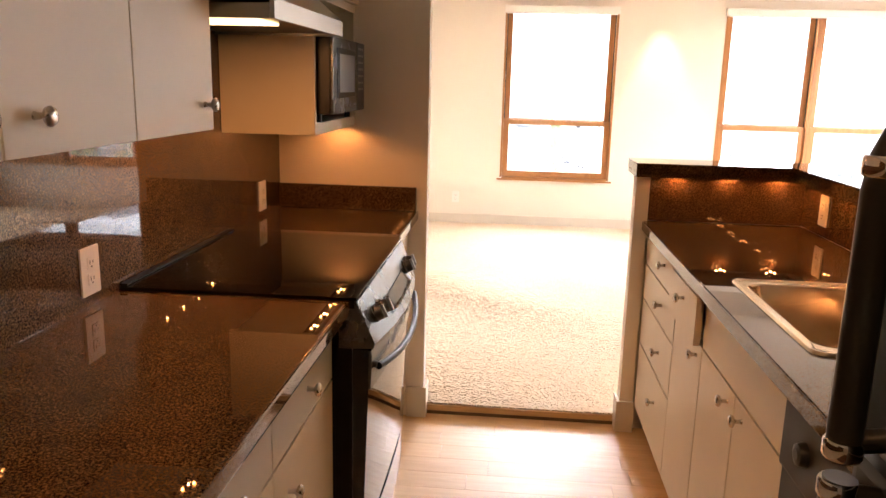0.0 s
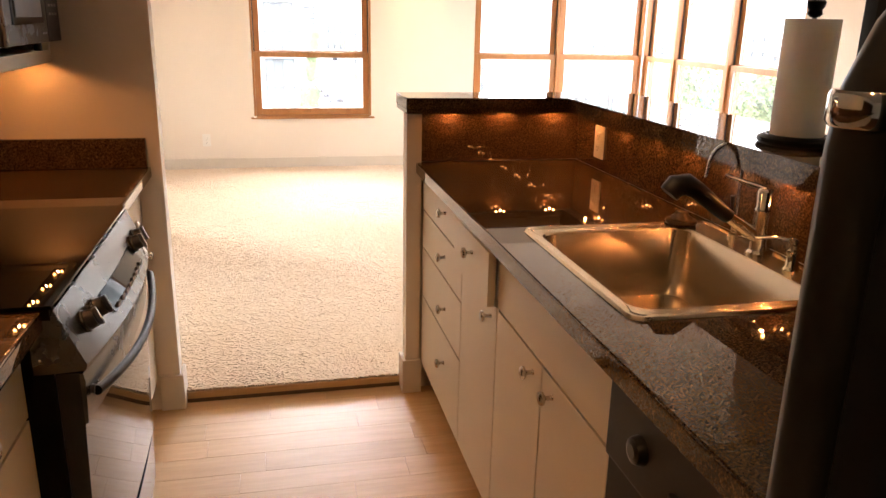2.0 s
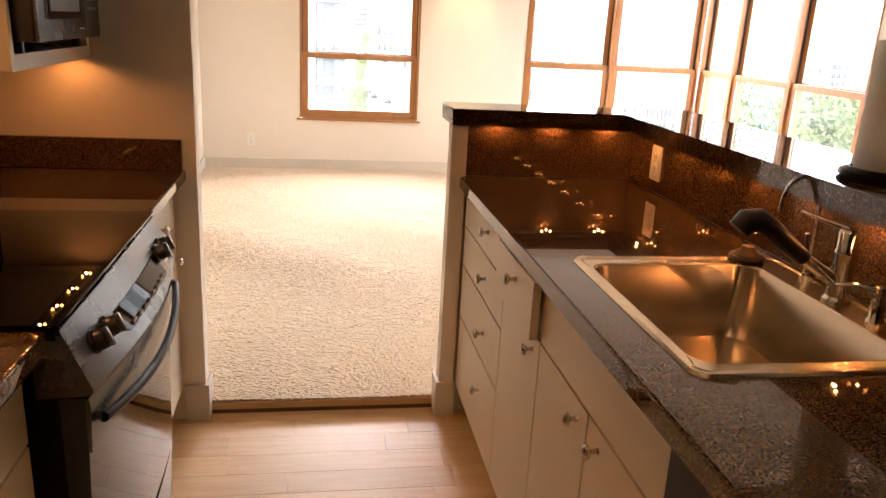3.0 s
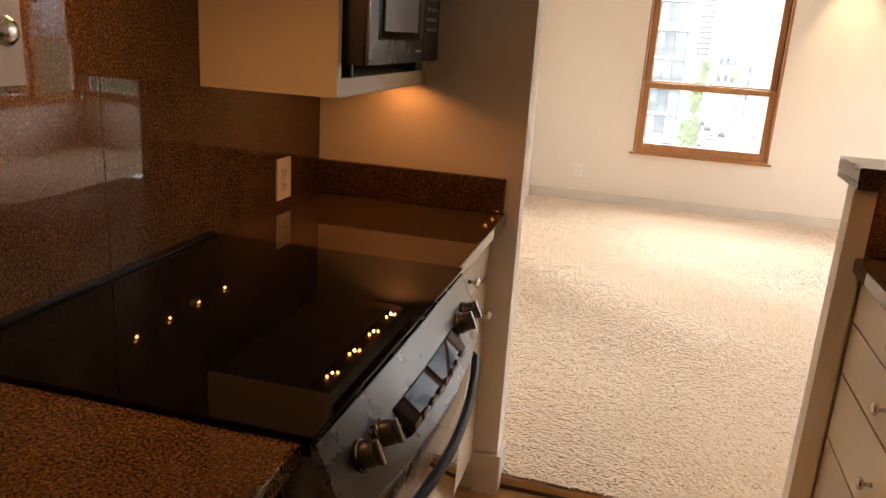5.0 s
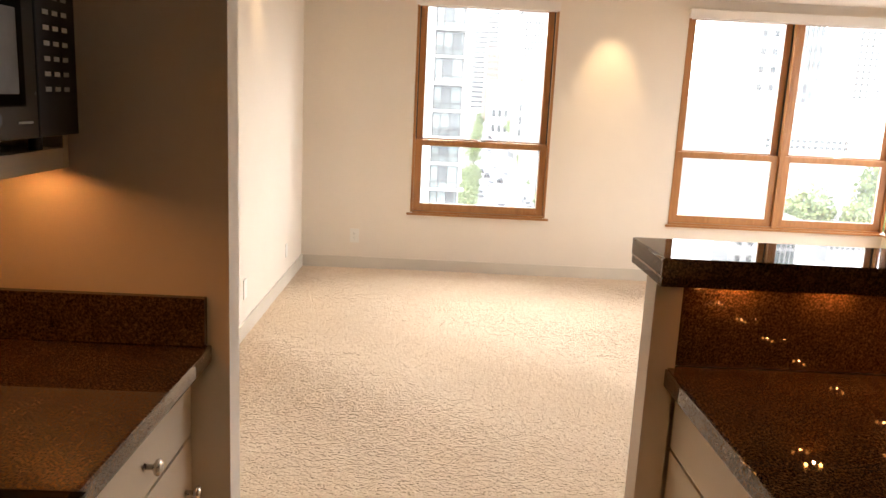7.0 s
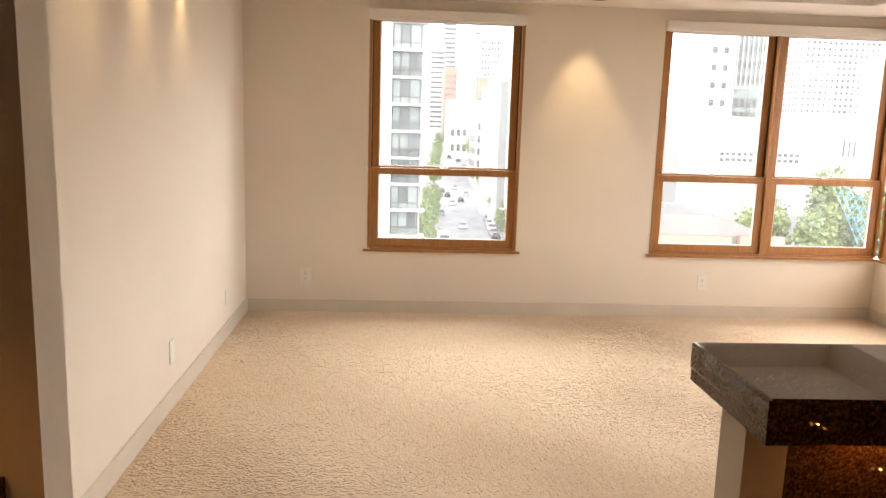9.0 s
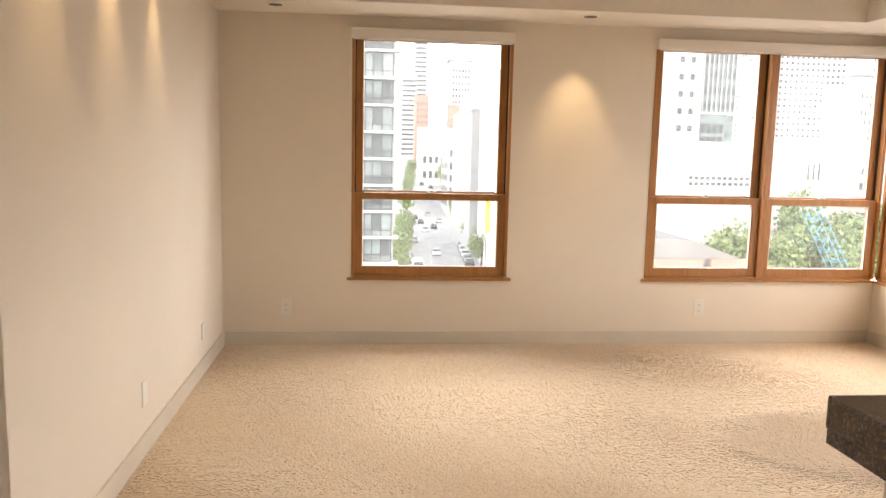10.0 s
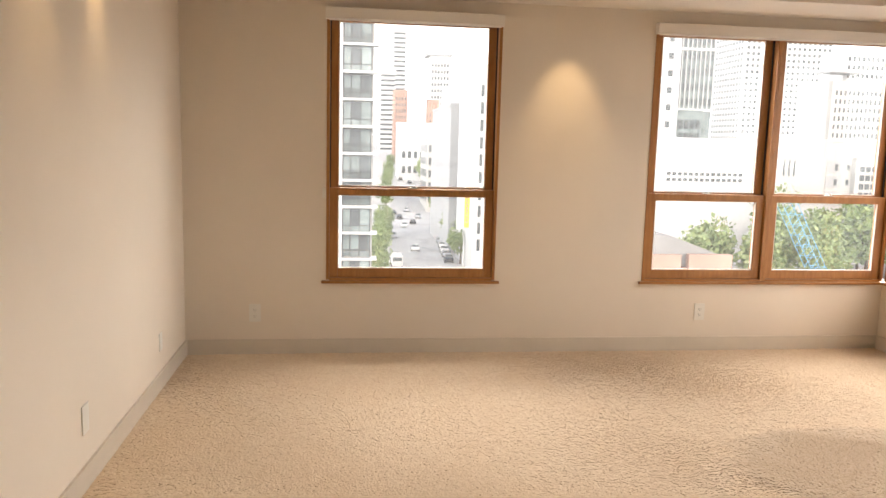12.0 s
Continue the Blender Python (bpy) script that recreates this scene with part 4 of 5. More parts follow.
M_ROOFG = plain("grey_roof", (0.24, 0.23, 0.22), 0.9, vary=0.2, scale=0.3, fine=4)
M_BLUE = plain("blue_steel", (0.14, 0.36, 0.52), 0.5)
M_YEL = plain("yellow_cloth", (0.75, 0.46, 0.06), 0.7)

solid("ground", boxes((-2500, 2500, -1500, 4000, STREET - 1, STREET)), M_PAVE, "pale city ground that reaches the horizon", "ground", kind="structure")


bm = bmesh.new()
ring = [(100 + 1300 * math.cos(2 * math.pi * k / 24), 300 + 1300 * math.sin(2 * math.pi * k / 24)) for k in range(24)]
lo_ring = [bm.verts.new((x, y, STREET + 0.5)) for x, y in ring]
hi_ring = [bm.verts.new((x, y, 650)) for x, y in ring]
for k in range(24):
    bm.faces.new((lo_ring[k], hi_ring[k], hi_ring[(k + 1) % 24], lo_ring[(k + 1) % 24]))
solid("backdrop", bm, glow("overcast_distance", (0.95, 0.98, 1.0), 1.8), "bright hazy overcast sky all round the horizon", "sky", kind="structure")


def along(x0, y):
    """The street runs away from the window, a little to the east."""
    return x0 + 0.0650 * y


bm = bmesh.new()
prism(bm, [(along(-1.5, 60), 60), (along(11.8, 60), 60), (along(11.8, 1500), 1500), (along(-1.5, 1500), 1500)], "z", STREET - 0.5, STREET + 0.03)
solid("road", bm, M_ASPH, "straight grey asphalt city street", "road", kind="structure")
for off in (3.2, 6.0, 8.6):
    bm = bmesh.new()
    for k in range(40):
        y0 = 110 + k * 9
        prism(bm, [(along(off, y0), y0), (along(off + 0.14, y0), y0), (along(off + 0.14, y0 + 3.2), y0 + 3.2), (along(off, y0 + 3.2), y0 + 3.2)], "z", STREET + 0.034, STREET + 0.04)
    ob = solid("lane_marking", bm, M_WHITEC, "worn white dashed lane line", "marking", kind="structure")


def hill(y):
    """Height of the ground: the street climbs a hill beyond the crossing."""
    return STREET + 0.085 * min(max(y - 262, 0), 330)


for name, o0, o1, lift, mat, label, cat in (("ground_hill", -40, 60, 0.0, M_PAVE, "pale ground of the rising hill", "ground"), ("road_hill", -1.5, 11.8, 0.05, M_ASPH, "grey asphalt street climbing the hill", "road")):
    bm = bmesh.new()
    ring = [(262, STREET - 1), (262, STREET + lift), (592, hill(592) + lift), (900, hill(900) + lift), (900, STREET - 1)]
    a_ = [bm.verts.new((along(o0, y), y, z)) for y, z in ring]
    b_ = [bm.verts.new((along(o1, y), y, z)) for y, z in ring]
    for k in range(5):
        bm.faces.new((a_[k], a_[(k + 1) % 5], b_[(k + 1) % 5], b_[k]))
    bm.faces.new(list(reversed(a_)))
    bm.faces.new(b_)
    solid(name, bm, mat, label, cat, kind="structure")


def building(name, label, x0, x1, y0, y1, top, wall_mat, faces=(), base=None, roof=0.6):
    """faces: (side, cols, rows, margin, first height, row pitch, window width, window height, material)."""
    b0 = STREET if base is None else base
    c = thing(name, ((x0 + x1) / 2, (y0 + y1) / 2, b0), label, "building")
    part("wall", boxes((x0, x1, y0, y1, b0, top)), wall_mat, c)
    part("roof", boxes((x0 - 0.15, x1 + 0.15, y0 - 0.15, y1 + 0.15, top, top + roof)), wall_mat, c)
    for side, cols, rows, margin, z0, pitch, w, h, mat in faces:
        span = (x1 - x0 if side == "south" else y1 - y0) - 2 * margin
        bm = bmesh.new()
        if side == "south":
            box(bm, -w / 2, w / 2, -0.12, 0.05, 0, h)
        else:
            box(bm, -0.12, 0.05, -w / 2, w / 2, 0, h)
        me = finish(bm, "window", mat)
        for r in range(rows):
            for q in range(cols):
                u = margin + span * (q + 0.5) / cols
                at = (x0 + u, y0, z0 + r * pitch) if side == "south" else (x0, y0 + u, z0 + r * pitch)
                wob = new("window", me)
                wob.parent = c
                wob.location = Vector(at) - ORG[c.name]
    return c


# the balcony tower beside the street
c = thing("apartment_tower", (-5, 95, STREET), "white apartment tower with glazed balconies and thin slabs", "building")
TX0, TX1, TY = -14.0, 3.55, 90.0
part("wall", boxes((TX0, TX1 - 0.3, TY + 1.6, TY + 16, STREET, 26)), M_CONC, c)
part("pier", boxes((-1.35, -0.25, TY - 0.25, TY + 1.6, STREET, 26)), M_WHITEC, c, "white vertical pier")
zs = [-21 + 3.0 * k for k in range(16)]
slab = finish(boxes((0, 4.0, -0.2, 1.7, -0.11, 0.15)), "balcony_slab", M_WHITEC)
glz = finish(boxes((0, 3.2, 0, 0.1, 0, 2.6)), "glazing", M_PANEL2)
bm = boxes((0, 0.1, -0.06, 0, 0, 2.6), (0.85, 0.97, -0.06, 0, 0, 2.6), (1.9, 2.02, -0.06, 0, 0, 2.6), (0, 3.2, -0.06, 0, 0.65, 0.75), (3.1, 3.2, -0.04, 0, 0, 2.6))
mul = finish(bm, "mullion", M_DARKR)
bm = boxes((0, 3.2, 0, 0.05, 0.95, 1.02), (0, 3.2, 0, 0.05, 0.05, 0.1))
for k in range(22):
    box(bm, k * 0.152, k * 0.152 + 0.045, 0, 0.03, 0.1, 0.95)
rail = finish(bm, "balcony_rail", M_DARKR)
dark = finish(boxes((0, 0.93, 0, 0.03, 0, 1.8)), "dark_pane", M_PANE)
for k, z in enumerate(zs):
    for me, at in ((slab, (-0.24, TY, z)), (glz, (-0.2, TY + (1.1 if k % 2 else 0.3), z + 0.16)), (mul, (-0.2, TY + (1.09 if k % 2 else 0.29), z + 0.16))):
        ob = new(me.name, me)
        ob.parent, ob.location = c, Vector(at) - ORG[c.name]
    ob = new("dark_pane", dark)
    ob.parent, ob.location = c, Vector((-0.2 + (0.97 if k % 3 else 2.02), TY + (1.06 if k % 2 else 0.26), z + 0.9)) - ORG[c.name]
    if k % 2 or k % 3 == 0:
        ob = new("balcony_rail", rail)
        ob.parent, ob.location = c, Vector((-0.2, TY - 0.12, z + 0.15)) - ORG[c.name]

building("office_tower", "far pale tower with horizontal window bands", 29.8, 38, 500, 520, 74, M_WHITEC, [("south", 1, 30, 0.5, -15, 2.9, 7.6, 1.3, M_PANE)])
building("office_block", "far lower pale tower with horizontal bands", 20.6, 29.5, 470, 490, 44, M_WHITEC, [("south", 1, 20, 0.5, -15, 2.9, 8.4, 1.3, M_PANE)])
building("brick_tower", "far brown brick tower with small windows", 25.2, 32.4, 410, 425, 28, M_BRICKF, [("south", 4, 12, 0.6, -12, 3.2, 0.7, 1.6, M_PANE)])
c = building("crowned_tower", "far pale tower with a dark flat crown", 42.5, 53.5, 400, 415, 45, M_WHITEC, [("south", 6, 16, 0.8, -8, 3.2, 1.0, 1.6, M_PANE)])
part("crown", boxes((41.0, 54.2, 399, 416, 45.7, 47.2)), M_GREYC, c)
building("brick_tower", "far narrow brown brick block", 40.5, 46, 385, 395, 22, M_BRICKF, [("south", 3, 8, 0.5, -8, 3.2, 0.6, 1.5, M_PANE)])
building("hall_building", "low white and brick hall across the street end", 23.2, 46, 340, 360, 9.5, M_WHITEC, [("south", 8, 2, 1.0, -12, 6.5, 1.5, 3.0, M_PANE)])
building("corner_building", "pale mid-rise corner building with three window rows", 27.6, 35.5, 262, 285, 2.6, M_CONC, [("south", 6, 5, 0.4, -18.5, 4.2, 0.85, 2.4, M_PANE), ("east", 5, 5, 1, -18.5, 4.2, 2.2, 2.4, M_PANE)])
c = building("gallery_building", "tall grey blank-walled building with a slanted top", 22.2, 26.1, 165, 200, 9.2, M_GREYC, [])
bm = bmesh.new()
prism(bm, [(24.1, 9.0), (26.1, 9.0), (26.1, 16.2), (24.1, 14.4)], "y", 165, 199)
part("slanted_block", bm, M_GREYC, c)
part("wall_window", boxes((24.6, 25.3, 164.9, 165.1, -7, -4)), M_PANE, c)
building("white_building", "white street building with tall narrow windows", 23.2, 40, 140, 160, 15, M_WHITEC, [("south", 11, 10, 0.5, -18, 3.1, 0.55, 2.1, M_PANE)])
c = thing("banner", (21.8, 137.5, -12), "tall yellow cloth banner on a building front", "banner")
part("cloth", boxes((21.3, 22.2, 137.4, 137.5, -13.5, -6.2)), M_YEL, c)
for k in range(9):
    part("letter_bar", boxes((21.55, 21.9, 137.34, 137.39, -12.6 + k * 0.62, -12.25 + k * 0.62)), M_BRICKF, c, "dark unreadable letter bar")

# buildings behind the corner window
building("glass_tower", "pale glass tower with thin vertical fins", 108.6, 122, 250, 270, 62, M_PANEL2, [("south", 7, 9, 0.5, 16.2, 4.9, 1.35, 2.2, M_PANE)])
gt = bpy.data.objects["glass_tower"]
for k in range(9):
    part("fin", boxes((108.7 + k * 1.62, 108.95 + k * 1.62, 249.4, 250, 14.5, 62)), M_WHITEC, gt, "thin white vertical fin")
for zz in (14.2, 34.0, 44.5):
    part("belt", boxes((108.3, 122.3, 249.2, 250, zz, zz + 0.8)), M_WHITEC, gt, "white horizontal belt")
building("podium_building", "greenish glazed block below a tower", 104.6, 117.6, 247, 249.5, 13.8, M_PANEL2, [("south", 6, 2, 0.5, 4, 4.2, 1.6, 3.0, M_PANE)])
building("plain_block", "white block with a few small windows", 98, 108.4, 246, 260, 60, M_WHITEC, [("south", 2, 10, 1.5, 3, 5.5, 1.6, 2.0, M_PANE)])
c = building("grid_tower", "white tower with a grid of small square windows", 229, 284, 430, 466, 84, M_WHITEC, [("south", 17, 21, 0.6, 5.0, 3.45, 1.75, 1.75, M_PANE)])
bm = bmesh.new()
for r in range(21):
    for q in range(10):
        box(bm, 228.85, 229.05, 432.3 + q * 3.4, 434.2 + q * 3.4, 5.0 + r * 3.45, 6.75 + r * 3.45)
tagged(part("west_windows", bm, M_PANE, c), kind="stuff")
building("side_block", "pale block with paired window strips", 172, 194, 260, 280, 26.5, M_CONC, [("south", 12, 7, 0.8, 4.0, 3.0, 0.7, 1.7, M_PANE)])
c = building("canopy_tower", "far pale tower under a thin dark roof canopy", 203, 222, 300, 315, 43, M_WHITEC, [("south", 8, 4, 1, 29, 3.4, 1.2, 1.8, M_PANE)])
part("roof_canopy", boxes((190, 206, 290, 300.2, 33.4, 34.0)), M_GREYC, c)
building("long_hall", "long white low hall with a row of small square windows", 56, 88.5, 150, 175, 3.2, M_WHITEC, [("south", 14, 2, 8.0, -4.9, 1.15, 0.75, 0.62, M_PANE)])
c = building("civic_building", "pale concrete civic building with deep window recesses", 91, 140, 160, 185, 3.9, M_CONC, [])
for k in range(4):
    part("wall_slot", boxes((94.0 + k * 1.2, 94.3 + k * 1.2, 159.9, 160.2, -3.7, -0.1)), M_PANE, c)
part("side_wing", boxes((111.4, 117.2, 158.5, 160, STREET, 0.6)), M_CONC, c)
for k in range(6):
    for q in range(3):
        part("wing_window", boxes((112.4 + q * 1.4, 113.4 + q * 1.4, 158.35, 158.6, -12 + k * 1.9, -10.8 + k * 1.9)), M_PANE, c)
for zz in (-2.9, -6.2, -9.5):
    part("recess_frame", boxes((105.3, 108.6, 159.85, 160.1, zz, zz + 2.6)), M_GREYC, c)
    part("recess_window", boxes((107.3, 108.0, 159.8, 160.0, zz + 0.6, zz + 2.0)), M_PANE, c)
    part("small_window", boxes((110.2, 110.8, 159.85, 160.1, zz + 0.7, zz + 1.9)), M_PANE, c)
c = thing("roof_building", (46, 100, STREET), "low building with a grey pitched roof and brick parapet", "building")
part("wall", boxes((30, 49.2, 94.2, 112, STREET, -13.5)), M_BRICKF, c)
part("parapet", boxes((30, 42.4, 93.9, 94.5, -17, -11.8)), M_BRICKF, c, "brown brick parapet")
part("parapet_end", boxes((43.3, 49.1, 93.6, 94.5, -17, -11.7)), M_BRICKF, c, "brown brick parapet")
bm = bmesh.new()
prism(bm, [(30, -13.4), (50.0, -13.4), (48.0, -11.9), (41.6, -9.6), (38.2, -9.3), (30, -9.3)], "y", 95, 112)
part("roof", bm, M_ROOFG, c)
# buildings beyond the side windows
building("balcony_block", "pale tall block with rows of dark balconies", 150, 172, 120, 140, 45, M_CONC, [("south", 4, 18, 1, -20, 3.2, 2.4, 1.5, M_PANE)])
building("side_office", "pale office block with wide window bands", 142, 187, 162, 190, 4, M_WHITEC, [("south", 10, 8, 1, -19, 3.4, 3.0, 1.6, M_PANE)])

# lattice crane boom
c = thing("crane", (64.5, 98, STREET), "blue lattice crane boom leaning over a car park", "crane")
A0, A1 = Vector((64.9, 97, -17.5)), Vector((56.2, 97, -2.2))
ax = (A1 - A0).normalized()
sx = Vector((1, 0, 0)) - ax * ax.x
sx.normalize()
sy = ax.cross(sx)
for i in range(4):
    o = (sx if i in (0, 1) else -sx) * 0.95 + (sy if i in (0, 3) else -sy) * 0.75
    bm = bmesh.new()
    rod(bm, A0 + o, A0.lerp(A1, 0.8) + o, 0.05, sides=6)
    part("chord", bm, M_BLUE, c)
    bm = bmesh.new()
    rod(bm, A0.lerp(A1, 0.8) + o, A1 + o, 0.05, sides=6)
    part("upper_chord", bm, M_WHITEC, c, "white upper boom")
n = 22
ln = (A1 - A0).length
for k in range(n):
    for i, (u, w) in enumerate(((sx, sy), (sx, -sy))):
        s = 1 if k % 2 else -1
        bm = bmesh.new()
        rod(bm, A0 + ax * ln * k / n + sx * 0.95 * s + w * 0.75, A0 + ax * ln * (k + 1) / n - sx * 0.95 * s + w * 0.75, 0.035, sides=5)
        part("brace", bm, M_BLUE if k < 17 else M_WHITEC, c)
part("carriage", boxes((63.6, 66.4, 95.4, 98.6, STREET, -17.3), bevel=0.2), M_BLUE, c)


# ---- trees ----
m, n_, l_, b_ = material("leaves", 0.6)
gg = n_.new("ShaderNodeNewGeometry")
l_.new(ramp(n_, l_, gg.outputs["Random Per Island"], [(0.0, (0.13, 0.18, 0.07)), (0.6, (0.20, 0.26, 0.10)), (1.0, (0.27, 0.32, 0.12))]), b_.inputs["Base Color"])
M_LEAF = m
M_BARK = plain("bark", (0.10, 0.07, 0.05), 0.9)


def leaf_crown(rs, r, h, count, size):
    """Many small leaf clumps scattered through an uneven crown."""
    verts, faces = [], []
    blobs = [(rs.uniform(-0.45, 0.45) * r, rs.uniform(-0.45, 0.45) * r, h * rs.uniform(0.25, 0.85), r * rs.uniform(0.35, 0.65)) for _ in range(9)]
    for _ in range(count):
        bx, by, bz, br = blobs[rs.randint(len(blobs))]
        d = rs.normal(size=3)
        d /= np.linalg.norm(d)
        p = np.array((bx, by, bz)) + d * br * rs.uniform(0.55, 1.1)
        a, b2 = rs.normal(size=3), rs.normal(size=3)
        a /= np.linalg.norm(a)
        b2 -= a * a.dot(b2)
        b2 /= np.linalg.norm(b2)
        k = len(verts)
        s = size * rs.uniform(0.6, 1.4)
        verts += [tuple(p + a * s), tuple(p + b2 * s * 0.6), tuple(p - a * s), tuple(p - b2 * s * 0.6)]
        faces.append((k, k + 1, k + 2, k + 3))
    me = bpy.data.meshes.new("crown")
    me.from_pydata(verts, [], faces)
    me.materials.append(M_LEAF)
    return me


rs = np.random.RandomState(11)
kinds = []
for k in range(4):
    t = thing("street_tree", (0, 0, 0), "leafy green street tree with an uneven crown", "tree", "street trees")
    bm = bmesh.new()
    tube(bm, [(0, 0, 0), (0.05, 0, 1.6), (0.1, 0.08, 3.2), (0.0, 0.1, 4.6)], [0.22, 0.16, 0.13, 0.05], 8)
    for q in range(5):
        an = q * 1.3
        tube(bm, [(0.07, 0.04, 2.2 + 0.3 * q), (math.cos(an) * 0.9, math.sin(an) * 0.9, 3.3 + 0.4 * q), (math.cos(an) * 1.5, math.sin(an) * 1.5, 4.3 + 0.35 * q)], [0.08, 0.05, 0.02], 6)
    part("trunk", bm, M_BARK, t)
    cr = new("crown", leaf_crown(rs, 3.0, 6.0, 1500, 0.26))
    cr.parent, cr.location = t, (0, 0, 1.6)
    kinds.append(t)
spots = []
for k in range(9):
    spots.append((along(13.0 + (k % 2) * 0.8, 150 + k * 13), 150 + k * 13, 0.95))
for k in range(14):
    spots.append((along(12.4 + (k % 3) * 1.1, 296 + k * 13), 296 + k * 13, 1.25 + 0.15 * (k % 2)))
for k in range(10):
    spots.append((along(2.0 + k * 1.1, 470 + (k % 3) * 14), 470 + (k % 3) * 14, 1.3))
for k in range(9):
    spots.append((along(-3.0, 118 + k * 11), 118 + k * 11, 0.9))
for k in range(5):
    spots.append((along(-3.2, 260 + k * 25), 260 + k * 25, 1.1))
for k in range(9):
    spots.append((52.5 + k * 3.4 + (k % 2) * 1.2, 112 + (k % 3) * 4, 1.35 + 0.15 * (k % 3)))
for k in range(22):
    spots.append((78 + k * 3.1, 128 + (k * 7 % 5) * 3.4, 1.5 + 0.25 * (k % 3)))
for k in range(14):
    spots.append((70 + k * 5.0, 70 + k * 3 + (k % 3) * 6, 1.1 + 0.2 * (k % 2)))
rt = random.Random(8)
for k, (x, y, s) in enumerate(spots):
    src = kinds[k % 4]
    m4 = Matrix.Translation((x, y, hill(y) if x < 80 else STREET)) @ Matrix.Rotation(rt.uniform(0, 6.28), 4, "Z")
    if k < 4:
        src.scale = (s, s, s * 1.05)
        src.location, src.rotation_euler = (x, y, STREET), (0, 0, rt.uniform(0, 6.28))
    else:
        ob = copy_thing(src, m4)
        ob.scale = (s, s, s * 1.05)


# ---- vehicles ----
def car(body_mat):
    c = thing("car", (0, 0, 0), "parked passenger car on the city street", "car", "street cars")
    bm = bmesh.new()
    prism(bm, [(-2.1, 0.3), (2.1, 0.3), (2.15, 0.75), (1.3, 0.92), (-1.9, 0.95), (-2.15, 0.8)], "x", -0.88, 0.88)
    bmesh.ops.bevel(bm, geom=list(bm.edges), offset=0.08, segments=2, affect="EDGES")
    part("body", bm, body_mat, c)
    bm = bmesh.new()
    prism(bm, [(-1.75, 0.9), (1.0, 0.9), (0.35, 1.42), (-1.3, 1.42)], "x", -0.74, 0.74)
    bmesh.ops.bevel(bm, geom=list(bm.edges), offset=0.07, segments=2, affect="EDGES")
    part("cabin", bm, M_PANE, c, "dark glazed cabin")
    part("roof", boxes((-0.66, 0.66, -1.2, 0.3, 1.415, 1.45), bevel=0.02), body_mat, c)
    for x in (-0.8, 0.8):
        for y in (-1.3, 1.3):
            bm = bmesh.new()
            rod(bm, (x - 0.1, y, 0.32), (x + 0.1, y, 0.32), 0.32, sides=14)
            part("wheel", bm, M_RUBBER, c)
    return c


cars = [car(plain("car_paint_%s" % n, col, 0.25)) for n, col in (("white", (0.7, 0.7, 0.68)), ("black", (0.04, 0.04, 0.045)), ("silver", (0.4, 0.41, 0.42)), ("red", (0.35, 0.05, 0.04)))]
yaw = -math.atan(0.065)
places = [(4.5, 168, 0), (5.2, 222, 1), (2.6, 214, 0), (7.2, 240, 2), (1.4, 236, 1), (3.9, 262, 2), (2.0, 300, 0), (6.0, 330, 1),
          (10.8, 152, 1), (10.8, 159, 2), (10.8, 166, 0), (10.8, 173, 0), (10.8, 181, 2), (10.8, 190, 3), (10.8, 200, 0), (10.8, 212, 1), (-0.4, 150, 0), (-0.4, 190, 2), (-0.4, 250, 1), (3.2, 380, 0), (6.2, 420, 2), (2.2, 340, 1), (5.4, 355, 3), (8.0, 312, 0)]
used = set()
for off, y, k in places:
    m4 = Matrix.Translation((along(off, y), y, hill(y) + (0.055 if y > 262 else 0.035))) @ Matrix.Rotation(yaw, 4, "Z")
    if k not in used:
        used.add(k)
        cars[k].matrix_basis = m4
    else:
        copy_thing(cars[k], m4)
for k in range(7):
    copy_thing(cars[(k * 3) % 4], Matrix.Translation((64 + k * 2.9, 101 + (k % 2) * 5, STREET + 0.005)) @ Matrix.Rotation(1.2, 4, "Z"))
c = thing("street_lamp", (along(12.6, 140), 140, STREET), "white street lamp post on the pavement", "street lamp")
bm = bmesh.new()
x0 = along(12.6, 140)
tube(bm, [(x0, 140, STREET), (x0, 140, STREET + 6.5), (x0 - 0.3, 140, STREET + 7.4), (x0 - 1.6, 140, STREET + 7.7)], [0.14, 0.09, 0.08, 0.06], 8)
part("post", bm, M_WHITEC, c)
part("lamp_head", boxes((x0 - 2.2, x0 - 1.5, 139.85, 140.15, STREET + 7.6, STREET + 7.8), bevel=0.05), M_CONC, c)
c = thing("van", (along(0.2, 146), 146, STREET), "white delivery van parked at the kerb", "van")
x0 = along(0.4, 146)
part("body", boxes((x0 - 1, x0 + 1, 143.5, 148.5, STREET + 0.4, STREET + 2.4), bevel=0.2), M_WHITEC, c)
part("windscreen", boxes((x0 - 0.85, x0 + 0.85, 143.42, 143.6, STREET + 1.4, STREET + 2.1), bevel=0.03), M_PANE, c)
for dx in (-0.95, 0.95):
    for yy in (144.5, 147.5):
        bm = bmesh.new()
        rod(bm, (x0 + dx - 0.1, yy, STREET + 0.37), (x0 + dx + 0.1, yy, STREET + 0.37), 0.36, sides=14)
        part("wheel", bm, M_RUBBER, c)

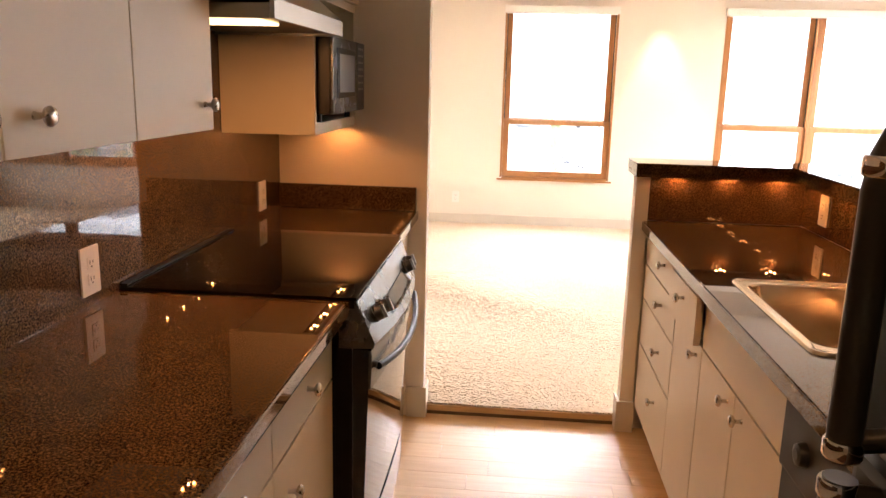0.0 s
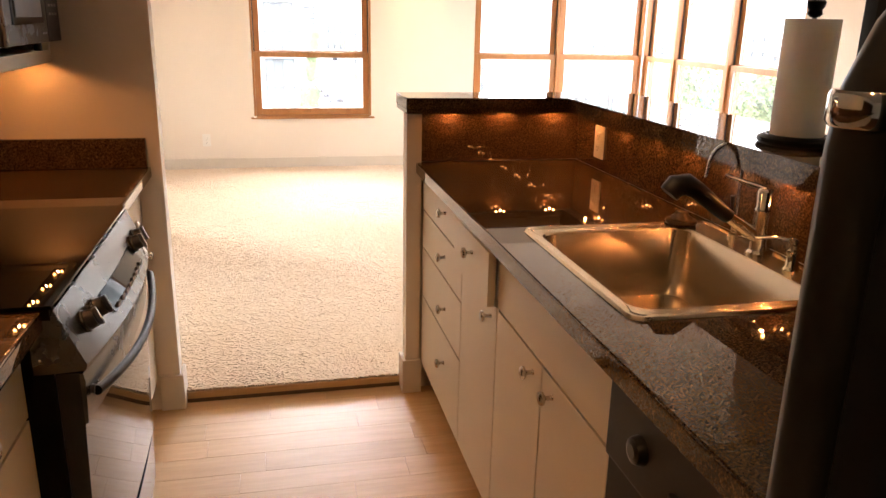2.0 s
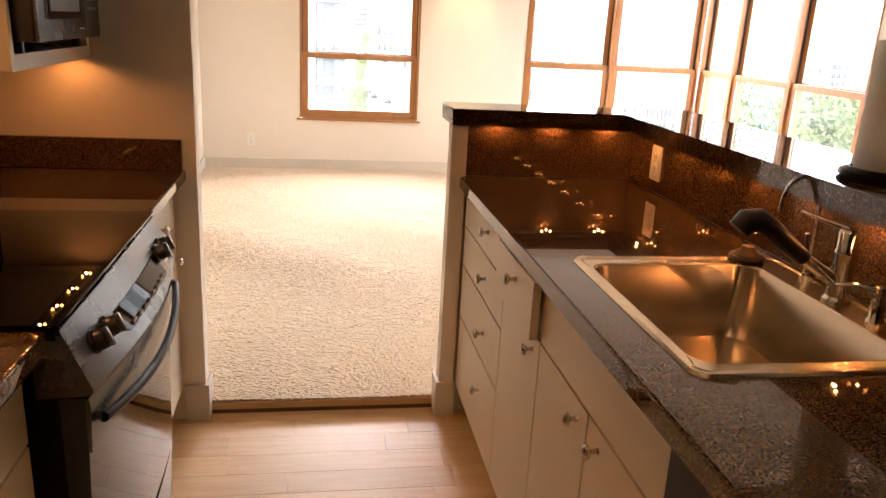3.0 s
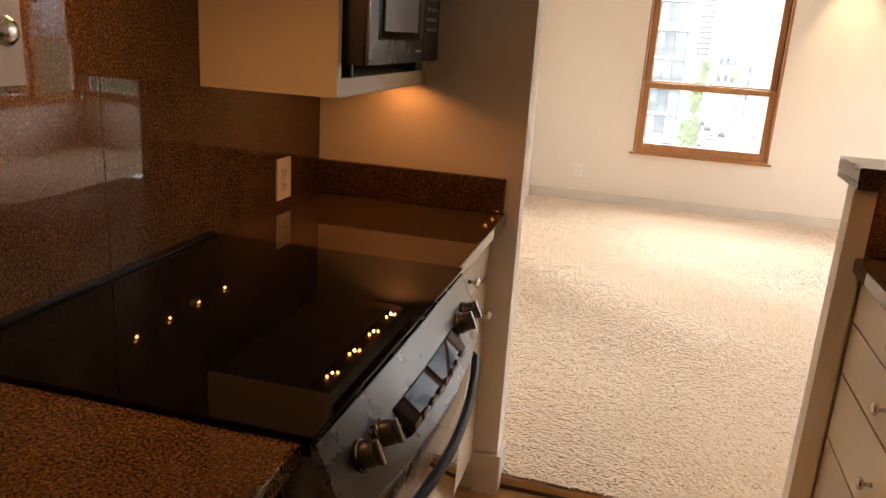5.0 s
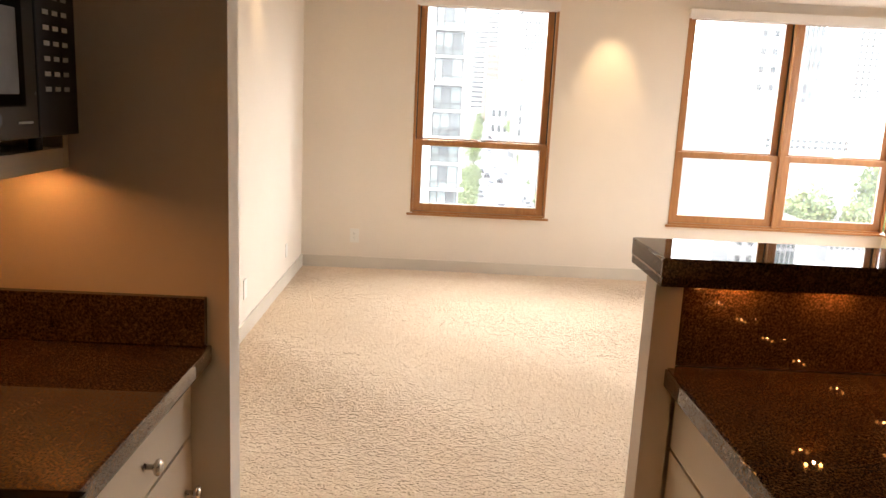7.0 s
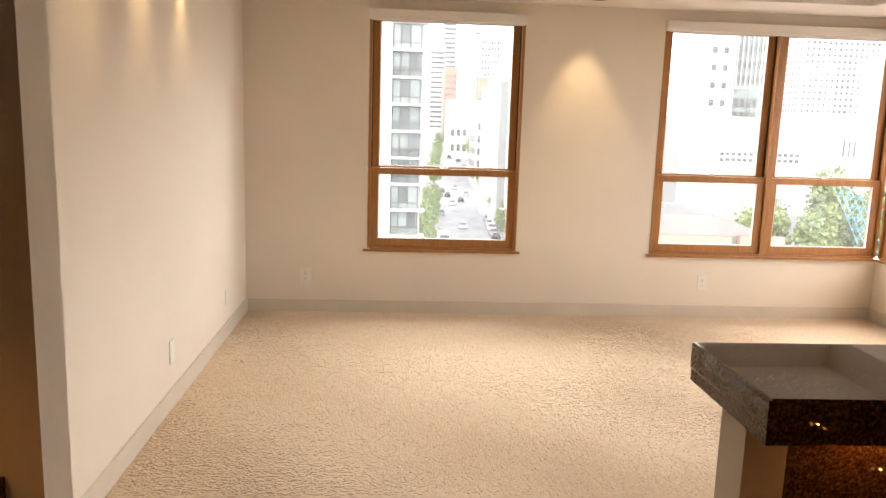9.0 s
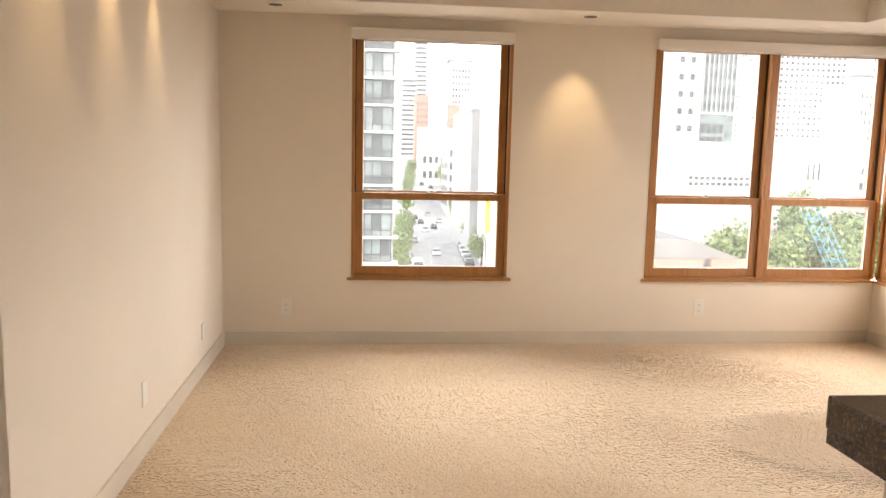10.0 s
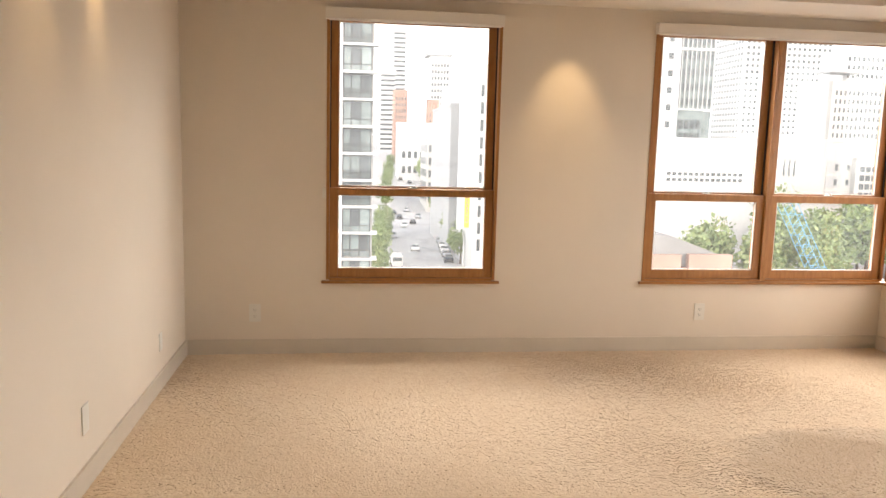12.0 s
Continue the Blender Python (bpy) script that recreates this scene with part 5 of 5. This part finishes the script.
# ---- floors, pieces last ----
floor_ob = bpy.data.objects["floor"]
plank_mesh = {}
rng = random.Random(5)
PW = 0.118
y = 0.35
while y < 3.486:
    w = min(PW, 3.488 - y)
    x = -0.40 - rng.random() * 0.5
    x = max(x, -0.88)
    first = True
    while x < 0.86:
        ln = rng.choice((0.42, 0.56, 0.74, 0.95))
        x1 = min(x + ln, 0.86)
        key = (round(x1 - x, 3), round(w, 3))
        if key not in plank_mesh:
            bm = bmesh.new()
            box(bm, 0.0003, x1 - x - 0.0003, 0.0003, w - 0.0003, -0.011, 0.0, bevel=0.0006, seg=1)
            plank_mesh[key] = finish(bm, "plank", M_FLOOR)
        ob = new("plank", plank_mesh[key])
        ob.parent = floor_ob
        ob.location = Vector((x, y, KF)) - ORG["floor"]
        x = x1
    y += w

# carpet: a bed of short bent tufts
m, n, l, b = material("shag_carpet", 0.95, 0.0, 0.15)
v = coords(n, l)
geo = n.new("ShaderNodeNewGeometry")
c1 = ramp(n, l, noise_tex(n, l, v, 2.2, 4), [(0.3, (0.71, 0.54, 0.355)), (0.7, (0.78, 0.62, 0.43))])
c2 = mixed(n, l, 0.55, c1, ramp(n, l, geo.outputs["Random Per Island"], [(0.0, (0.68, 0.515, 0.34)), (0.5, (0.75, 0.585, 0.395)), (1.0, (0.81, 0.66, 0.475))]))
# Darker, slightly greyer oval in the pile colour, with a noisy edge.
patchy = n.new("ShaderNodeMapping")
patchy.vector_type = "TEXTURE"
patchy.inputs["Location"].default_value, patchy.inputs["Scale"].default_value = (2.55, 6.22, 0.0), (0.85, 0.62, 1.0)
l.new(v, patchy.inputs["Vector"])
grad = n.new("ShaderNodeTexGradient")
grad.gradient_type = "SPHERICAL"
l.new(patchy.outputs["Vector"], grad.inputs["Vector"])
edge = n.new("ShaderNodeMath")
edge.operation = "MULTIPLY_ADD"
l.new(noise_tex(n, l, v, 7.0, 3), edge.inputs[0])
edge.inputs[1].default_value = 0.35
l.new(grad.outputs["Fac"], edge.inputs[2])
c2 = mixed(n, l, 1.0, c2, ramp(n, l, edge.outputs[0], [(0.30, (1.0, 1.0, 1.0)), (0.48, (0.78, 0.76, 0.74))]), "MULTIPLY")
l.new(c2, b.inputs["Base Color"])
b.inputs["Sheen Weight"].default_value = 0.25
tl = n.new("ShaderNodeBsdfTranslucent")
l.new(c2, tl.inputs["Color"])
mx = n.new("ShaderNodeMixShader")
mx.inputs[0].default_value = 0.12
l.new(b.outputs[0], mx.inputs[1])
l.new(tl.outputs[0], mx.inputs[2])
l.new(mx.outputs[0], n["Material Output"].inputs["Surface"])
M_CARPET = m
bed_m = plain("carpet_bed", (0.74, 0.575, 0.385), 1.0, vary=0.12, scale=30, fine=200)
solid("carpet_backing", boxes((LEFT, RIGHT, 3.503, FAR, -0.029, -0.0005), (1.452, RIGHT, BACK, 3.5025, -0.029, -0.0005)), bed_m, "flat woven base under the carpet pile", "carpet", kind="structure")


def tufts(name, x0, x1, y0, y1, step, size):
    rs = np.random.RandomState(3)
    gx, gy = np.meshgrid(np.arange(x0, x1, step), np.arange(y0, y1, step))
    k = gx.size
    px = np.clip(gx.ravel() + rs.uniform(-0.42, 0.42, k) * step, x0, x1)
    py = np.clip(gy.ravel() + rs.uniform(-0.42, 0.42, k) * step, y0, y1)
    a = rs.uniform(0, 2 * np.pi, k)
    s = size * rs.uniform(0.7, 1.25, k)
    def lumps(cell):
        """Smooth random field with lumps about one cell wide."""
        g = rs.uniform(-1, 1, (int((x1 - x0) / cell) + 3, int((y1 - y0) / cell) + 3))
        u, w = (px - x0) / cell, (py - y0) / cell
        i, j = u.astype(int), w.astype(int)
        fu, fw = u - i, w - j
        fu, fw = fu * fu * (3 - 2 * fu), fw * fw * (3 - 2 * fw)
        return (g[i, j] * (1 - fu) + g[i + 1, j] * fu) * (1 - fw) + (g[i, j + 1] * (1 - fu) + g[i + 1, j + 1] * fu) * fw
    h = 0.004 + 0.0008 * lumps(0.055) + 0.002 * lumps(0.4) + rs.uniform(-0.0013, 0.0013, k)
    # the pile lies in soft patches, one of them brushed the other way
    slope = 0.14 * np.sin(px * 1.7 + 1.3 * np.sin(py * 1.1)) + 0.10 * np.sin(py * 3.3 + px * 2.1)
    d = np.hypot((px - 2.50) / 0.55, (py - 6.30) / 0.38) + 0.18 * np.sin(px * 9 + py * 7)
    slope = slope + 0.32 * np.clip((1.05 - d) / 0.35, 0, 1)
    lean = rs.uniform(0, 0.006, k)
    la = rs.uniform(0, 2 * np.pi, k)
    verts = np.zeros((k, 7, 3))
    for j in range(3):
        t = a + j * 2 * np.pi / 3
        verts[:, j] = np.stack([px + s * 0.7 * np.cos(t), py + s * 0.7 * np.sin(t), np.full(k, -0.016)], 1)
        t2 = t + 0.5
        verts[:, 3 + j] = np.stack([px + s * np.cos(t2) + lean * 0.6 * np.cos(la), py + s * np.sin(t2) + lean * 0.6 * np.sin(la), h - 0.0014 + slope * s * np.sin(t2)], 1)
    verts[:, 6] = np.stack([px + lean * np.cos(la), py + lean * np.sin(la), h], 1)
    pat = np.array([(0, 1, 4, 3), (1, 2, 5, 4), (2, 0, 3, 5)])
    tri = np.array([(3, 4, 6), (4, 5, 6), (5, 3, 6)])
    off = (np.arange(k) * 7)[:, None, None]
    faces = (pat + off).reshape(-1, 4).tolist() + (tri + off).reshape(-1, 3).tolist()
    me = bpy.data.meshes.new(name)
    me.from_pydata(verts.reshape(-1, 3).tolist(), [], faces)
    me.polygons.foreach_set("use_smooth", [False] * len(me.polygons))
    me.materials.append(M_CARPET)
    return tagged(new(name, me), "thick beige shag carpet pile", "carpet", kind="stuff")


tufts("carpet", LEFT + 0.02, RIGHT - 0.03, 3.506, FAR - 0.02, 0.0100, 0.0138)
